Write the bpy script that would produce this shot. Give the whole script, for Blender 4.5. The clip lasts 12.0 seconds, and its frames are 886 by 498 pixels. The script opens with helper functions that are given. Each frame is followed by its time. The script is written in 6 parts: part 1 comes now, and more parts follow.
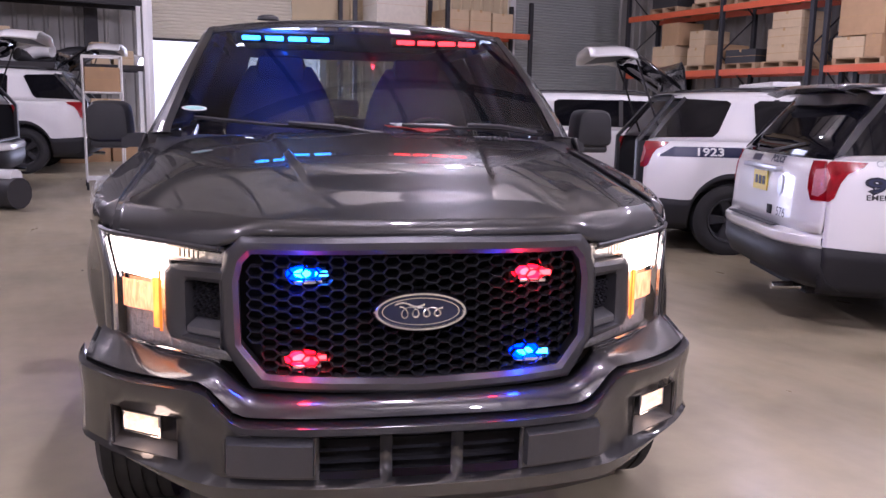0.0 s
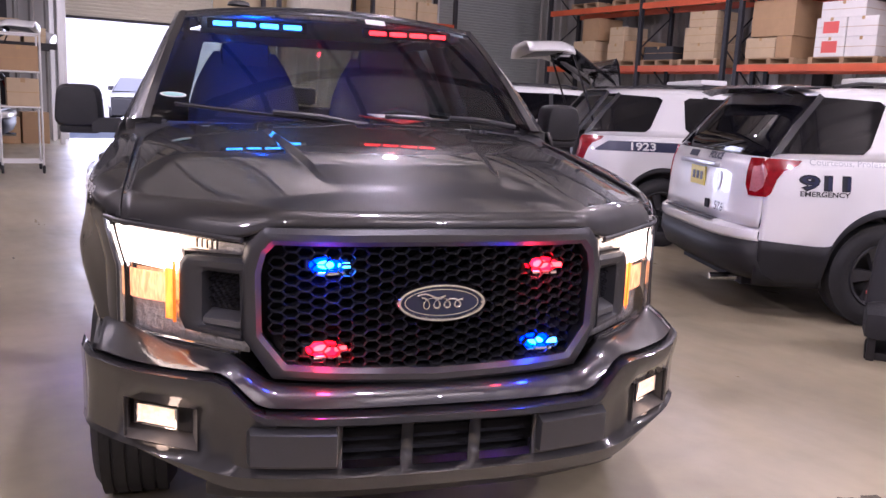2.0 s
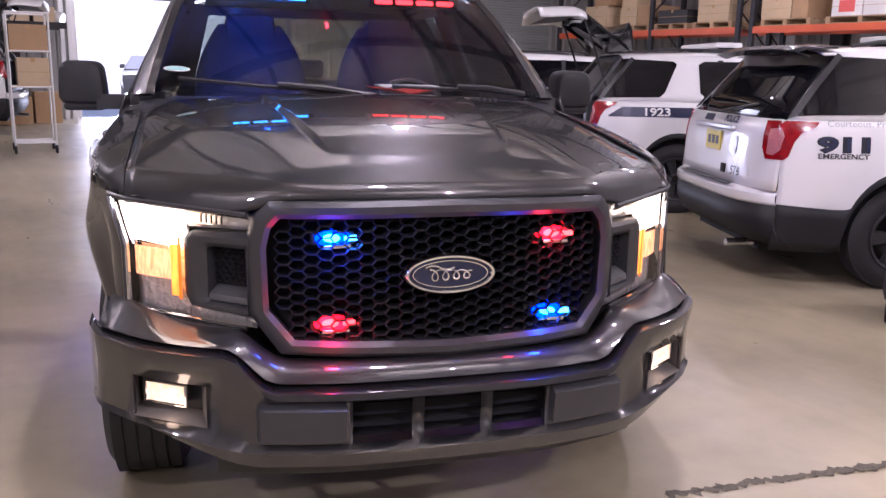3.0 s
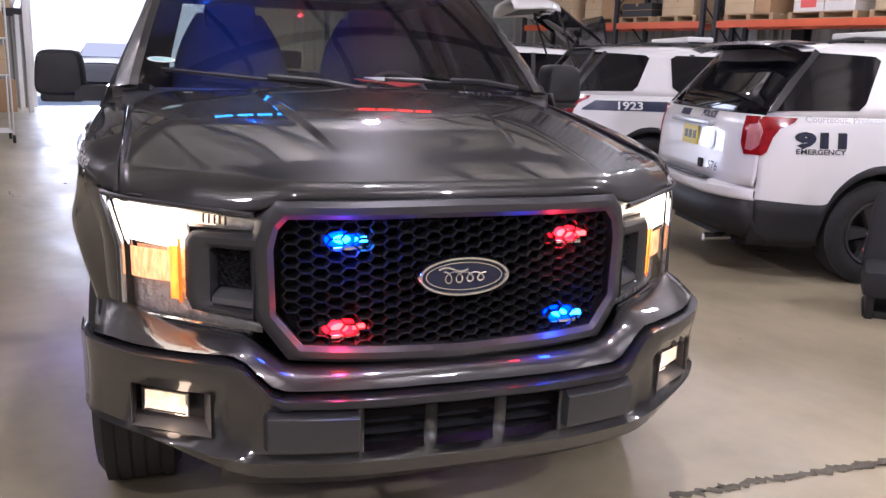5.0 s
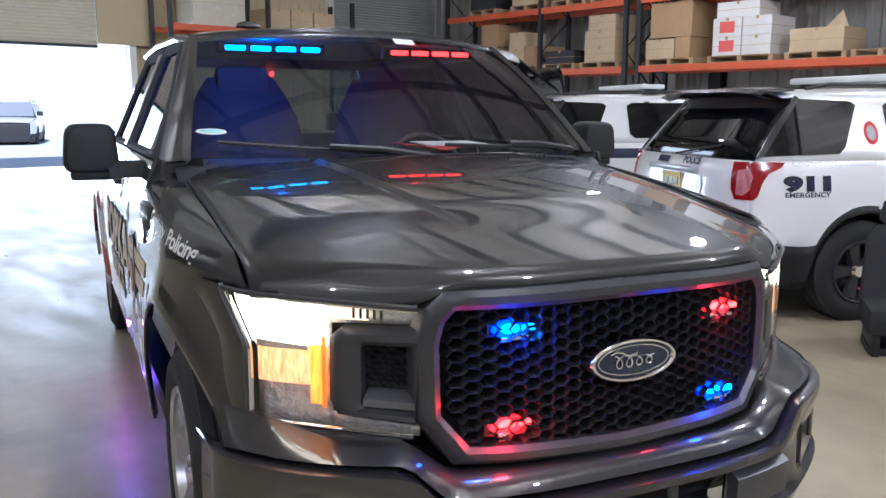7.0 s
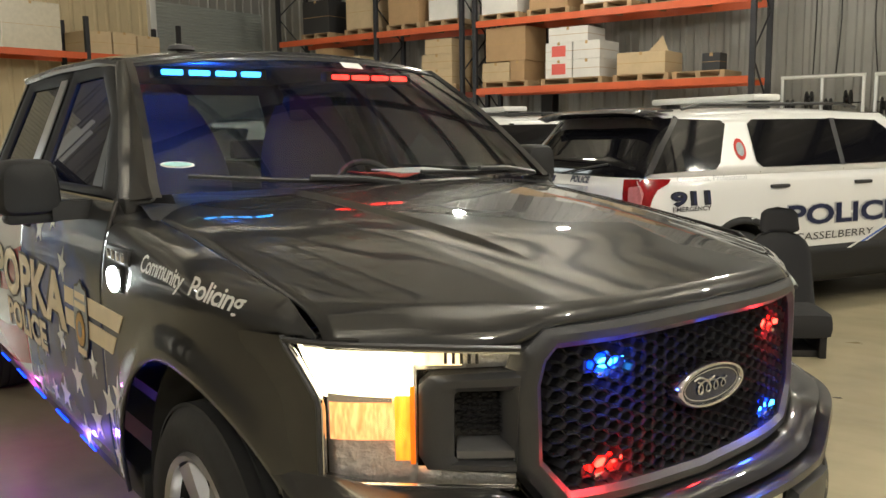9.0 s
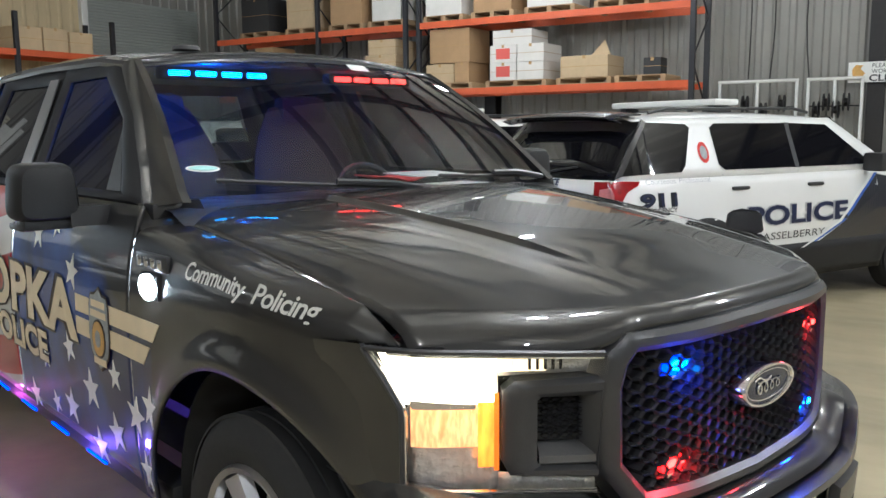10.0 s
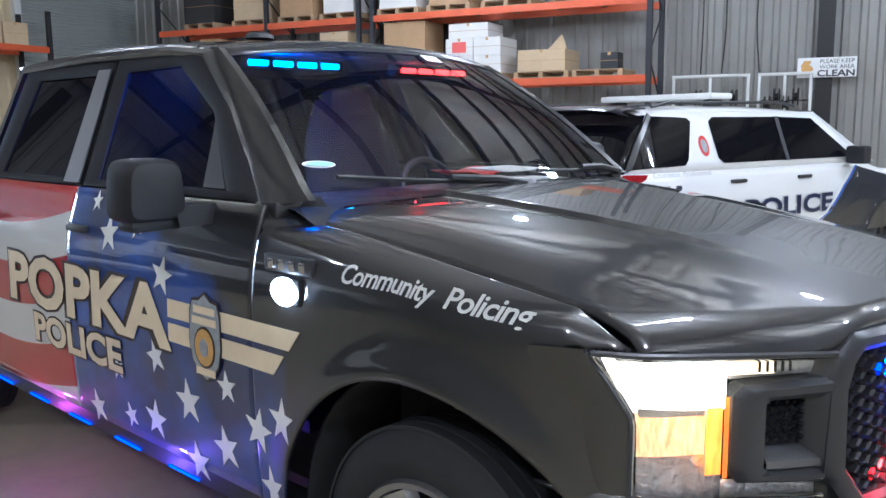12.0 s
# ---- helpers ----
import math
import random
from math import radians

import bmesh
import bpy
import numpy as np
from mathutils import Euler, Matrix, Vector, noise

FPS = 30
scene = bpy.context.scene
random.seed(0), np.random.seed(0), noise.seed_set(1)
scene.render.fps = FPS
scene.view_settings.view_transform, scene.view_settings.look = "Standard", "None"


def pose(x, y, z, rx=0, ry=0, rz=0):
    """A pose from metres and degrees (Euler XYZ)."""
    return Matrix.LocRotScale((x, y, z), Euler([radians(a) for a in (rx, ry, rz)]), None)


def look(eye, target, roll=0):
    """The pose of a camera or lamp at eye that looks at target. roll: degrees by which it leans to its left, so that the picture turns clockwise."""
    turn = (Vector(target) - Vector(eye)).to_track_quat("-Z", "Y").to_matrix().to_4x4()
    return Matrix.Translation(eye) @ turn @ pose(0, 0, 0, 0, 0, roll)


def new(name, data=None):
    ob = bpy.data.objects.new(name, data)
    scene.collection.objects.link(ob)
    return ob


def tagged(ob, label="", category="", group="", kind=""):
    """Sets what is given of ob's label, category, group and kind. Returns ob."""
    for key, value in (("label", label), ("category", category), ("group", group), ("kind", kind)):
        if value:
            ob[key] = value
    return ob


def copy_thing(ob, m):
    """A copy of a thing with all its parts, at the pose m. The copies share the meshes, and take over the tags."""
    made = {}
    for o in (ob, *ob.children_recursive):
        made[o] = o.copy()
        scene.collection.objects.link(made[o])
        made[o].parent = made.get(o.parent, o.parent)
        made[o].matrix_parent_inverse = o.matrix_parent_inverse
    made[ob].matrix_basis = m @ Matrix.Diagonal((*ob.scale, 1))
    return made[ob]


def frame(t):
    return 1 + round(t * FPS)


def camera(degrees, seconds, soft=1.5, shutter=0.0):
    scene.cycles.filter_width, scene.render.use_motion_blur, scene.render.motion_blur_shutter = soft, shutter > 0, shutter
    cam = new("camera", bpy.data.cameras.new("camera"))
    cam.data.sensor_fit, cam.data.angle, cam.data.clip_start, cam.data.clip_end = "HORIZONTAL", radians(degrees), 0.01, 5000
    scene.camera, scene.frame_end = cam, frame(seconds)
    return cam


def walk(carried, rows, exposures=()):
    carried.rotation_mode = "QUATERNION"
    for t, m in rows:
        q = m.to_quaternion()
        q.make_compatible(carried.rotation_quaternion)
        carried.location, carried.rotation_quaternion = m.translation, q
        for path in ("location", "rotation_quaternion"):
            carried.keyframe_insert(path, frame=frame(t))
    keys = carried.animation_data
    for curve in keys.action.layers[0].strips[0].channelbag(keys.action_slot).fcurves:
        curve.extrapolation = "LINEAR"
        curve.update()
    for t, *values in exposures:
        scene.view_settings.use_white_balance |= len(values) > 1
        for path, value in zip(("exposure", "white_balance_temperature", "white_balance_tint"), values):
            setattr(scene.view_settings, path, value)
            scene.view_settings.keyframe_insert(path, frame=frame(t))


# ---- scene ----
cam = camera(55.3, 12.0)
METRES, EYE, TILT, LEAN, TURN = 3.0, 1.48, 0.0, 0.0, -12.0
ROWS = [
    (0.0, 0.0, 0.0, 0.0, 0.18, -9.51, -1.1),
    (0.5, -0.0043, -0.0016, -0.0013, 0.17, -9.83, -1.45),
    (1.0, -0.0333, -0.0057, 0.0013, -1.96, -9.98, -1.84),
    (1.5, -0.0729, -0.0087, 0.0075, -5.54, -9.47, -2.1),
    (2.0, -0.1064, -0.0124, 0.0034, -5.7, -10.1, -2.54),
    (2.5, -0.1019, -0.002, -0.0008, -4.68, -11.44, -1.72),
    (3.0, -0.0973, 0.0022, -0.0001, -4.87, -12.05, -1.18),
    (5.0, -0.1446, 0.0348, 0.0025, -7.57, -12.59, -1.74),
    (5.5, -0.1885, 0.0699, 0.0087, -8.49, -11.9, -1.44),
    (6.0, -0.2616, 0.081, 0.0122, -10.73, -11.38, -0.77),
    (6.5, -0.3171, 0.0997, 0.0137, -13.32, -11.25, -0.39),
    (7.0, -0.352, 0.1399, 0.0218, -14.21, -9.44, -0.17),
    (9.0, -0.5352, 0.2573, 0.0266, -26.66, -7.99, 0.83),
    (9.5, -0.5722, 0.2912, 0.0295, -29.02, -8.06, 0.31),
    (10.0, -0.6366, 0.3152, 0.0321, -31.45, -8.0, 0.51),
    (10.5, -0.6862, 0.339, 0.0304, -32.18, -8.09, -0.07),
    (11.0, -0.7122, 0.3887, 0.0317, -32.81, -8.07, 0.1),
    (11.5, -0.7414, 0.4282, 0.0313, -34.33, -8.06, -0.05),
    (12.0, -0.7954, 0.4695, 0.0329, -36.44, -8.43, 0.53),
]
walk(cam, [(t, pose(-0.415, -2.30, EYE, TILT, LEAN, TURN) @ pose(METRES * x, METRES * y, METRES * z, 90 + pitch, roll, yaw)) for t, x, y, z, yaw, pitch, roll in ROWS],
     [(0.0, 0.22, 5450, 38), (2.0, 0.23, 5600, 37), (5.0, 0.19, 5550, 25), (6.5, 0.14, 5150, 14), (7.0, 0.10, 5200, 13), (9.0, 0.0, 6650, 2), (10.0, 0.14, 5500, 4), (12.0, 0.40, 4900, 9)])

# ---- building frame: p along the back wall, q into the depth ----
SITE = pose(0, 0, 0, 0, 0, 15)

# ---- world, daylight, lamps ----
world = bpy.data.worlds.new("world")
scene.world = world
world.use_nodes = True
wn = world.node_tree
sky = wn.nodes.new("ShaderNodeTexSky")
sky.sky_type = "NISHITA"
sky.sun_disc = False
sky.sun_elevation, sky.sun_rotation = radians(50), radians(200)
wn.links.new(sky.outputs[0], wn.nodes["Background"].inputs[0])
wn.nodes["Background"].inputs[1].default_value = 0.15

sun = new("sun", bpy.data.lights.new("sun", "SUN"))
sun.data.energy, sun.data.angle, sun.data.color = 5.0, radians(0.5), (1, 0.95, 0.87)
sun.matrix_world = look((-8, 5, 32), (0, 30, 0))

LAMP_SPOTS = [(-7, -7), (0.4, -7), (7.6, -7), (-7, -0.3), (0.4, -0.3), (7.6, -0.3), (-4.2, 11.0), (5.7, 10.1), (10.8, 7.9), (10.0, 4.8)]
for i, (lp, lq) in enumerate(LAMP_SPOTS):
    lamp = new("high_bay_lamp_light", bpy.data.lights.new("high_bay_lamp_light", "POINT"))
    lamp.data.shadow_soft_size = 0.13
    lamp.data.energy, lamp.data.color = (400 if lp < 0 else 700 if lq < -5 else 175 if lp > 9 else 330 if lp > 5 else 430), (1.0, 0.93, 0.86)
    lamp.matrix_world = SITE @ pose(lp, lq, 5.78)

# the pickup's own warning lights, fog lamps and running-board lights
BLUE, RED, WARM = (0.02, 0.06, 1.0), (1.0, 0.02, 0.03), (1.0, 0.72, 0.42)
for n, spot, colour, power in (("grille_glow", (-0.325, 0.022, 1.005), BLUE, 1.5), ("grille_glow", (0.335, 0.022, 1.0), RED, 1.2), ("grille_glow", (-0.33, 0.022, 0.757), RED, 1.4),
                               ("grille_glow", (0.335, 0.022, 0.757), BLUE, 1.5), ("visor_glow", (-0.31, 2.345, 1.832), (0.01, 0.12, 1.0), 28.0), ("visor_glow", (0.48, 2.345, 1.832), RED, 3.0),
                               ("fog_glow", (-0.775, 0.155, 0.508), WARM, 0.07), ("fog_glow", (0.80, 0.13, 0.508), WARM, 0.07),
                               ("running_board_glow", (-1.02, 2.3, 0.33), (0.22, 0.10, 1.0), 3.0), ("running_board_glow", (-0.97, 3.3, 0.33), (0.7, 0.08, 0.6), 1.6),
                               # right-hand pair is unseen, mirrored from the left to tint the SUVs
                               ("running_board_glow", (1.13, 2.3, 0.33), (0.35, 0.10, 1.0), 2.5), ("running_board_glow", (1.16, 3.3, 0.33), (0.7, 0.08, 0.6), 1.6)):
    glow = new(n, bpy.data.lights.new(n, "POINT"))
    glow.data.shadow_soft_size, glow.data.energy, glow.data.color = 0.02, power, colour
    glow.matrix_world = pose(*spot)

door_light = new("door_daylight", bpy.data.lights.new("door_daylight", "AREA"))
door_light.data.shape, door_light.data.size, door_light.data.size_y = "RECTANGLE", 3.6, 2.7
door_light.data.energy, door_light.data.color = 240, (0.92, 0.97, 1.0)
door_light.matrix_world = SITE @ look((3.9, 18.9, 1.5), (3.9, 10, 0.6))


# ---- materials ----
def mat(name, color, rough=0.5, metal=0.0, grain=0.0, scale=8.0, bump=0.0, coat=0.0, spec=0.5, stain=0.0, stain_scale=0.7, emit=None, power=0.0):
    m = bpy.data.materials.new(name)
    m.use_nodes = True
    nt = m.node_tree
    b = nt.nodes["Principled BSDF"]
    b.inputs["Base Color"].default_value = (*color, 1)
    b.inputs["Roughness"].default_value = rough
    b.inputs["Metallic"].default_value = metal
    b.inputs["Coat Weight"].default_value = coat
    b.inputs["Coat Roughness"].default_value = 0.03
    b.inputs["Coat IOR"].default_value = 1.75
    b.inputs["Specular IOR Level"].default_value = spec
    if emit:
        b.inputs["Emission Color"].default_value = (*emit, 1)
        b.inputs["Emission Strength"].default_value = power
    if grain or bump or stain:
        tc = nt.nodes.new("ShaderNodeTexCoord")
        n1 = nt.nodes.new("ShaderNodeTexNoise")
        n1.inputs["Scale"].default_value, n1.inputs["Detail"].default_value = scale, 8
        nt.links.new(tc.outputs["Object"], n1.inputs["Vector"])
        n2 = nt.nodes.new("ShaderNodeTexNoise")
        n2.inputs["Scale"].default_value, n2.inputs["Detail"].default_value = stain_scale, 5
        nt.links.new(tc.outputs["Object"], n2.inputs["Vector"])
        add = nt.nodes.new("ShaderNodeMath")
        add.operation = "MULTIPLY_ADD"
        add.inputs[1].default_value = 2 * grain
        nt.links.new(n1.outputs["Fac"], add.inputs[0])
        mul = nt.nodes.new("ShaderNodeMath")
        mul.operation = "MULTIPLY_ADD"
        mul.inputs[1].default_value, mul.inputs[2].default_value = 2 * stain, 1 - grain - stain
        nt.links.new(n2.outputs["Fac"], mul.inputs[0])
        nt.links.new(mul.outputs[0], add.inputs[2])
        vm = nt.nodes.new("ShaderNodeVectorMath")
        vm.operation = "SCALE"
        vm.inputs[0].default_value = color
        nt.links.new(add.outputs[0], vm.inputs["Scale"])
        nt.links.new(vm.outputs[0], b.inputs["Base Color"])
        if bump:
            bp = nt.nodes.new("ShaderNodeBump")
            bp.inputs["Strength"].default_value, bp.inputs["Distance"].default_value = bump, 0.01
            nt.links.new(n1.outputs["Fac"], bp.inputs["Height"])
            nt.links.new(bp.outputs[0], b.inputs["Normal"])
    return m


def glass(name, tint, haze=0.03, rough=0.0):
    """Thin pane: see-through with tint, a mirror coat by Fresnel and a faint translucent film in place of lamp haze."""
    m = bpy.data.materials.new(name)
    m.use_nodes = True
    nt = m.node_tree
    nt.nodes.clear()
    out = nt.nodes.new("ShaderNodeOutputMaterial")
    tr = nt.nodes.new("ShaderNodeBsdfTransparent")
    tr.inputs[0].default_value = (*tint, 1)
    tl = nt.nodes.new("ShaderNodeBsdfTranslucent")
    tl.inputs[0].default_value = (0.8, 0.85, 0.9, 1)
    gl = nt.nodes.new("ShaderNodeBsdfGlossy")
    gl.inputs["Roughness"].default_value = rough
    fr = nt.nodes.new("ShaderNodeFresnel")
    fr.inputs[0].default_value = 1.5
    m1, m2 = nt.nodes.new("ShaderNodeMixShader"), nt.nodes.new("ShaderNodeMixShader")
    m1.inputs[0].default_value = haze
    nt.links.new(tr.outputs[0], m1.inputs[1])
    nt.links.new(tl.outputs[0], m1.inputs[2])
    nt.links.new(fr.outputs[0], m2.inputs[0])
    nt.links.new(m1.outputs[0], m2.inputs[1])
    nt.links.new(gl.outputs[0], m2.inputs[2])
    nt.links.new(m2.outputs[0], out.inputs[0])
    return m


PAINT = mat("magnetic_grey_paint", (0.029, 0.0285, 0.030), 0.40, 0.45, 0.10, 900, 0.0, 1.0, 0.25)
PAINT.node_tree.nodes["Principled BSDF"].inputs["Coat Roughness"].default_value = 0.025
DARKPAINT = mat("door_frame_paint", (0.02, 0.02, 0.022), 0.6, 0, spec=0.15)
PLASTIC = mat("black_plastic", (0.028, 0.028, 0.030), 0.5, 0, 0.15, 300, 0.08)
DARKTRIM = mat("charcoal_trim", (0.062, 0.062, 0.067), 0.34, 0.35, 0.1, 200, 0.03)
GRILLE = mat("gloss_black_mesh", (0.034, 0.034, 0.038), 0.2)
# near-black: the shade inside hollows and gaps is put into the colour
CAVITYSHADE = mat("cavity_shade", (0.012, 0.012, 0.013), 0.8)
CHROME = mat("chrome", (0.75, 0.75, 0.77), 0.09, 1.0)
ALLOY = mat("alloy", (0.5, 0.5, 0.52), 0.28, 1.0, 0.05, 60)
SATIN = mat("satin_grey_trim", (0.16, 0.16, 0.168), 0.28, 0.5, 0.08, 150)
POCKET = mat("satin_pocket", (0.2, 0.185, 0.17), 0.6, 0.2, 0.1, 40)
RUBBER = mat("tyre_rubber", (0.02, 0.02, 0.021), 0.75, 0, 0.2, 40, 0.1)
SEATCLOTH = mat("black_seat_cloth", (0.02, 0.02, 0.022), 0.85, 0, 0.25, 260, 0.2)
BADGEBLUE = mat("badge_navy", (0.010, 0.016, 0.05), 0.25, 0.0, coat=0.3)
LENS = glass("clear_lens", (0.97, 0.97, 0.98), 0.01)
# the film here stands in for the visor lights' glare on the screen
WINDSCREEN = glass("windscreen_glass", (0.60, 0.64, 0.64), 0.05)
TINTED = glass("tinted_glass", (0.10, 0.105, 0.11), 0.01)
BLACKGLASS = mat("privacy_glass", (0.006, 0.006, 0.008), 0.04, 0, coat=0.0, spec=0.3)
WHITEPAINT = mat("white_car_paint", (0.8, 0.8, 0.79), 0.28, 0, 0.02, 3, 0, 0.8)
NAVY = mat("navy_vinyl", (0.014, 0.02, 0.06), 0.3, 0)
CLADDING = mat("matt_black_cladding", (0.018, 0.018, 0.0195), 0.55, 0, 0.2, 200, 0.06, spec=0.32)
NAVYDARK = mat("dark_navy_paint", (0.008, 0.010, 0.02), 0.28, 0, coat=0.8)
BLUEVINYL = mat("bright_blue_vinyl", (0.05, 0.13, 0.5), 0.3)
# vinyl on the cars; on the yard car's panes it replaces reflected sky
SILVERVINYLSKY = mat("silver_vinyl_sky_pane", (0.45, 0.46, 0.48), 0.3, 0.4)
WHITEVINYL = mat("white_vinyl", (0.82, 0.82, 0.8), 0.35)
CREAM = mat("cream_vinyl", (0.8, 0.66, 0.45), 0.35, 0, 0.12, 14)
DARKOUT = mat("dark_outline_vinyl", (0.03, 0.015, 0.01), 0.4)
GOLD = mat("gold_badge_vinyl", (0.62, 0.36, 0.1), 0.35, 0.1, 0.35, 30)
GREYVINYL = mat("grey_badge_vinyl", (0.3, 0.32, 0.34), 0.4, 0, 0.4, 40)
REDCLEAR = mat("pale_red_lens", (0.50, 0.17, 0.18), 0.15, 0, 0.3, 60, 0.4, 0.6)
REDLENS = mat("red_tail_lens", (0.26, 0.004, 0.008), 0.12, 0, 0.6, 25, 0, 0.25)
CLEARLENS = mat("faceted_reflector", (0.86, 0.86, 0.86), 0.16, 0.6, 0.25, 42, 1.0)
YELLOWPLATE = mat("yellow_plate", (0.75, 0.6, 0.05), 0.4)
LEDBLUE = mat("blue_led", (0.01, 0.05, 0.6), 0.3, emit=(0.0, 0.03, 1.0), power=7)
LEDCYAN = mat("bright_blue_led", (0.02, 0.3, 0.9), 0.3, emit=(0.04, 0.33, 1.0), power=13)
LEDRED = mat("red_led", (0.8, 0.02, 0.02), 0.3, emit=(1.0, 0.004, 0.004), power=7)
LEDHOT = mat("bright_red_led", (0.9, 0.2, 0.1), 0.3, emit=(1.0, 0.025, 0.02), power=10)
LEDWHITE = mat("white_led", (0.9, 0.9, 0.9), 0.3, emit=(0.9, 0.95, 1.0), power=40)
HALOGEN = mat("lit_headlamp", (0.9, 0.9, 0.85), 0.3, emit=(1.0, 0.83, 0.55), power=6)
HIGHBAY = mat("lit_high_bay", (1, 1, 1), 0.4, emit=(1.0, 0.86, 0.66), power=30)
CONCRETE = mat("concrete_floor", (0.36, 0.312, 0.205), 0.34, 0, 0.16, 7, 0.04, stain=0.55, stain_scale=0.8)
JOINT = mat("crumbled_joint", (0.13, 0.115, 0.085), 0.9, 0, 0.5, 60, 0.6, stain=0.3, stain_scale=12)


def worn_gloss(m, low, high):
    """Streaky wear in the sheen of a floor."""
    nt = m.node_tree
    tc, mp, no, mr = (nt.nodes.new(k) for k in ("ShaderNodeTexCoord", "ShaderNodeMapping", "ShaderNodeTexNoise", "ShaderNodeMapRange"))
    mp.inputs["Scale"].default_value = (2.6, 0.7, 1.0)
    no.inputs["Scale"].default_value, no.inputs["Detail"].default_value = 1.6, 7
    mr.inputs[1].default_value, mr.inputs[2].default_value, mr.inputs[3].default_value, mr.inputs[4].default_value = 0.22, 0.80, low, high
    nt.links.new(tc.outputs["Object"], mp.inputs[0])
    nt.links.new(mp.outputs[0], no.inputs["Vector"])
    nt.links.new(no.outputs["Fac"], mr.inputs[0])
    nt.links.new(mr.outputs[0], nt.nodes["Principled BSDF"].inputs["Roughness"])


worn_gloss(CONCRETE, 0.24, 0.52)
ASPHALT = mat("yard_concrete", (0.7, 0.69, 0.66), 0.8, 0, 0.1, 3, 0.1)
WALLMETAL = mat("corrugated_wall", (0.27, 0.26, 0.24), 0.5, 0.1, 0.06, 5, 0, stain=0.15)
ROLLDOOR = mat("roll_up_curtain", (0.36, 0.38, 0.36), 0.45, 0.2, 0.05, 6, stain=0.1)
# ivory curtain, its colour raised for the sun shining through the slats
ROLLLIT = mat("daylit_ivory_curtain", (0.62, 0.58, 0.46), 0.5, 0.05, 0.05, 6, stain=0.1)
CEILING = mat("insulated_ceiling", (0.62, 0.58, 0.5), 0.6, 0, 0.08, 3, 0, stain=0.1)
STEELDARK = mat("dark_steel", (0.03, 0.028, 0.028), 0.5, 0.5, 0.2, 12, 0.05)
ORANGE = mat("orange_rack_beam", (0.62, 0.11, 0.035), 0.42, 0, 0.12, 10, 0.02, stain=0.15, stain_scale=2)
RACKPOST = mat("dark_rack_post", (0.035, 0.035, 0.04), 0.5, 0.3, 0.2, 12)
CARD = mat("cardboard", (0.42, 0.27, 0.14), 0.75, 0, 0.08, 12, 0.05, stain=0.12, stain_scale=2)
CARDLIGHT = mat("pale_cardboard", (0.55, 0.42, 0.26), 0.75, 0, 0.08, 12, 0.05, stain=0.12, stain_scale=2)
CARDWHITE = mat("white_carton", (0.72, 0.70, 0.66), 0.7, 0, 0.05, 12, 0.05, stain=0.08, stain_scale=2)
WRAP = mat("stretch_film", (0.6, 0.55, 0.44), 0.25, 0, 0.15, 9, 0.5)
PALLETWOOD = mat("pallet_wood", (0.40, 0.28, 0.16), 0.8, 0, 0.25, 14, 0.2, stain=0.2, stain_scale=3)
TAPE = mat("packing_tape", (0.5, 0.33, 0.16), 0.25)
REDPRINT = mat("red_print", (0.7, 0.12, 0.10), 0.6)
WHITEMETAL = mat("white_wire", (0.75, 0.75, 0.73), 0.35, 0.2)
BEIGE = mat("tan_panel", (0.55, 0.45, 0.28), 0.7, 0, 0.06, 4, stain=0.1)
PAPER = mat("paper", (0.8, 0.8, 0.78), 0.7)
STICKER = mat("teal_sticker", (0.35, 0.62, 0.6), 0.5)
REDFLAG = mat("red_cloth", (0.6, 0.05, 0.04), 0.7)


# ---- mesh helpers ----
def part(name, bm, material, parent=None, label="", smooth=True, recalc=True):
    if recalc:
        bmesh.ops.recalc_face_normals(bm, faces=bm.faces)
    me = bpy.data.meshes.new(name)
    bm.to_mesh(me)
    bm.free()
    me.materials.append(material)
    if smooth:
        me.shade_smooth()
        me.set_sharp_from_angle(angle=radians(38))
    ob = new(name, me)
    if parent is not None:
        ob.parent = parent
    if label:
        ob["label"] = label
    return ob


def thing(name, label, category, m=None, group="", kind=""):
    ob = new(name)
    if m is not None:
        ob.matrix_world = m
    return tagged(ob, label, category, group, kind)


def thick(ob, t, offset=-1.0):
    md = ob.modifiers.new("shell", "SOLIDIFY")
    md.thickness, md.offset = t, offset
    return ob


def box(bm, x0, x1, y0, y1, z0, z1, bevel=0.0):
    r = bmesh.ops.create_cube(bm, size=1.0)
    vs = r["verts"]
    for v in vs:
        v.co = Vector((x0 + (v.co.x + 0.5) * (x1 - x0), y0 + (v.co.y + 0.5) * (y1 - y0), z0 + (v.co.z + 0.5) * (z1 - z0)))
    if bevel:
        es = list({e for v in vs for e in v.link_edges})
        bmesh.ops.bevel(bm, geom=es, offset=bevel, segments=2, affect="EDGES", profile=0.6)
    return bm


def boxes(*specs, bevel=0.0):
    bm = bmesh.new()
    for s in specs:
        box(bm, *s, bevel=bevel)
    return bm


def grid(rows, bm=None, skip=None):
    """A sheet from rows of points."""
    bm = bm or bmesh.new()
    vs = [[bm.verts.new(p) for p in r] for r in rows]
    for i in range(len(rows) - 1):
        for j in range(len(rows[i]) - 1):
            if skip and skip(i, j):
                continue
            bm.faces.new((vs[i][j], vs[i][j + 1], vs[i + 1][j + 1], vs[i + 1][j]))
    return bm


def prism(points, place, depth):
    """Outline (a, b) -> place(a, b, d), d = 0 and depth: a solid plate."""
    bm = bmesh.new()
    f = [bm.verts.new(place(a, b, 0)) for a, b in points]
    k = [bm.verts.new(place(a, b, depth)) for a, b in points]
    n = len(points)
    bm.faces.new(f)
    bm.faces.new(k[::-1])
    for i in range(n):
        bm.faces.new((f[i], k[i], k[(i + 1) % n], f[(i + 1) % n]))
    return bm


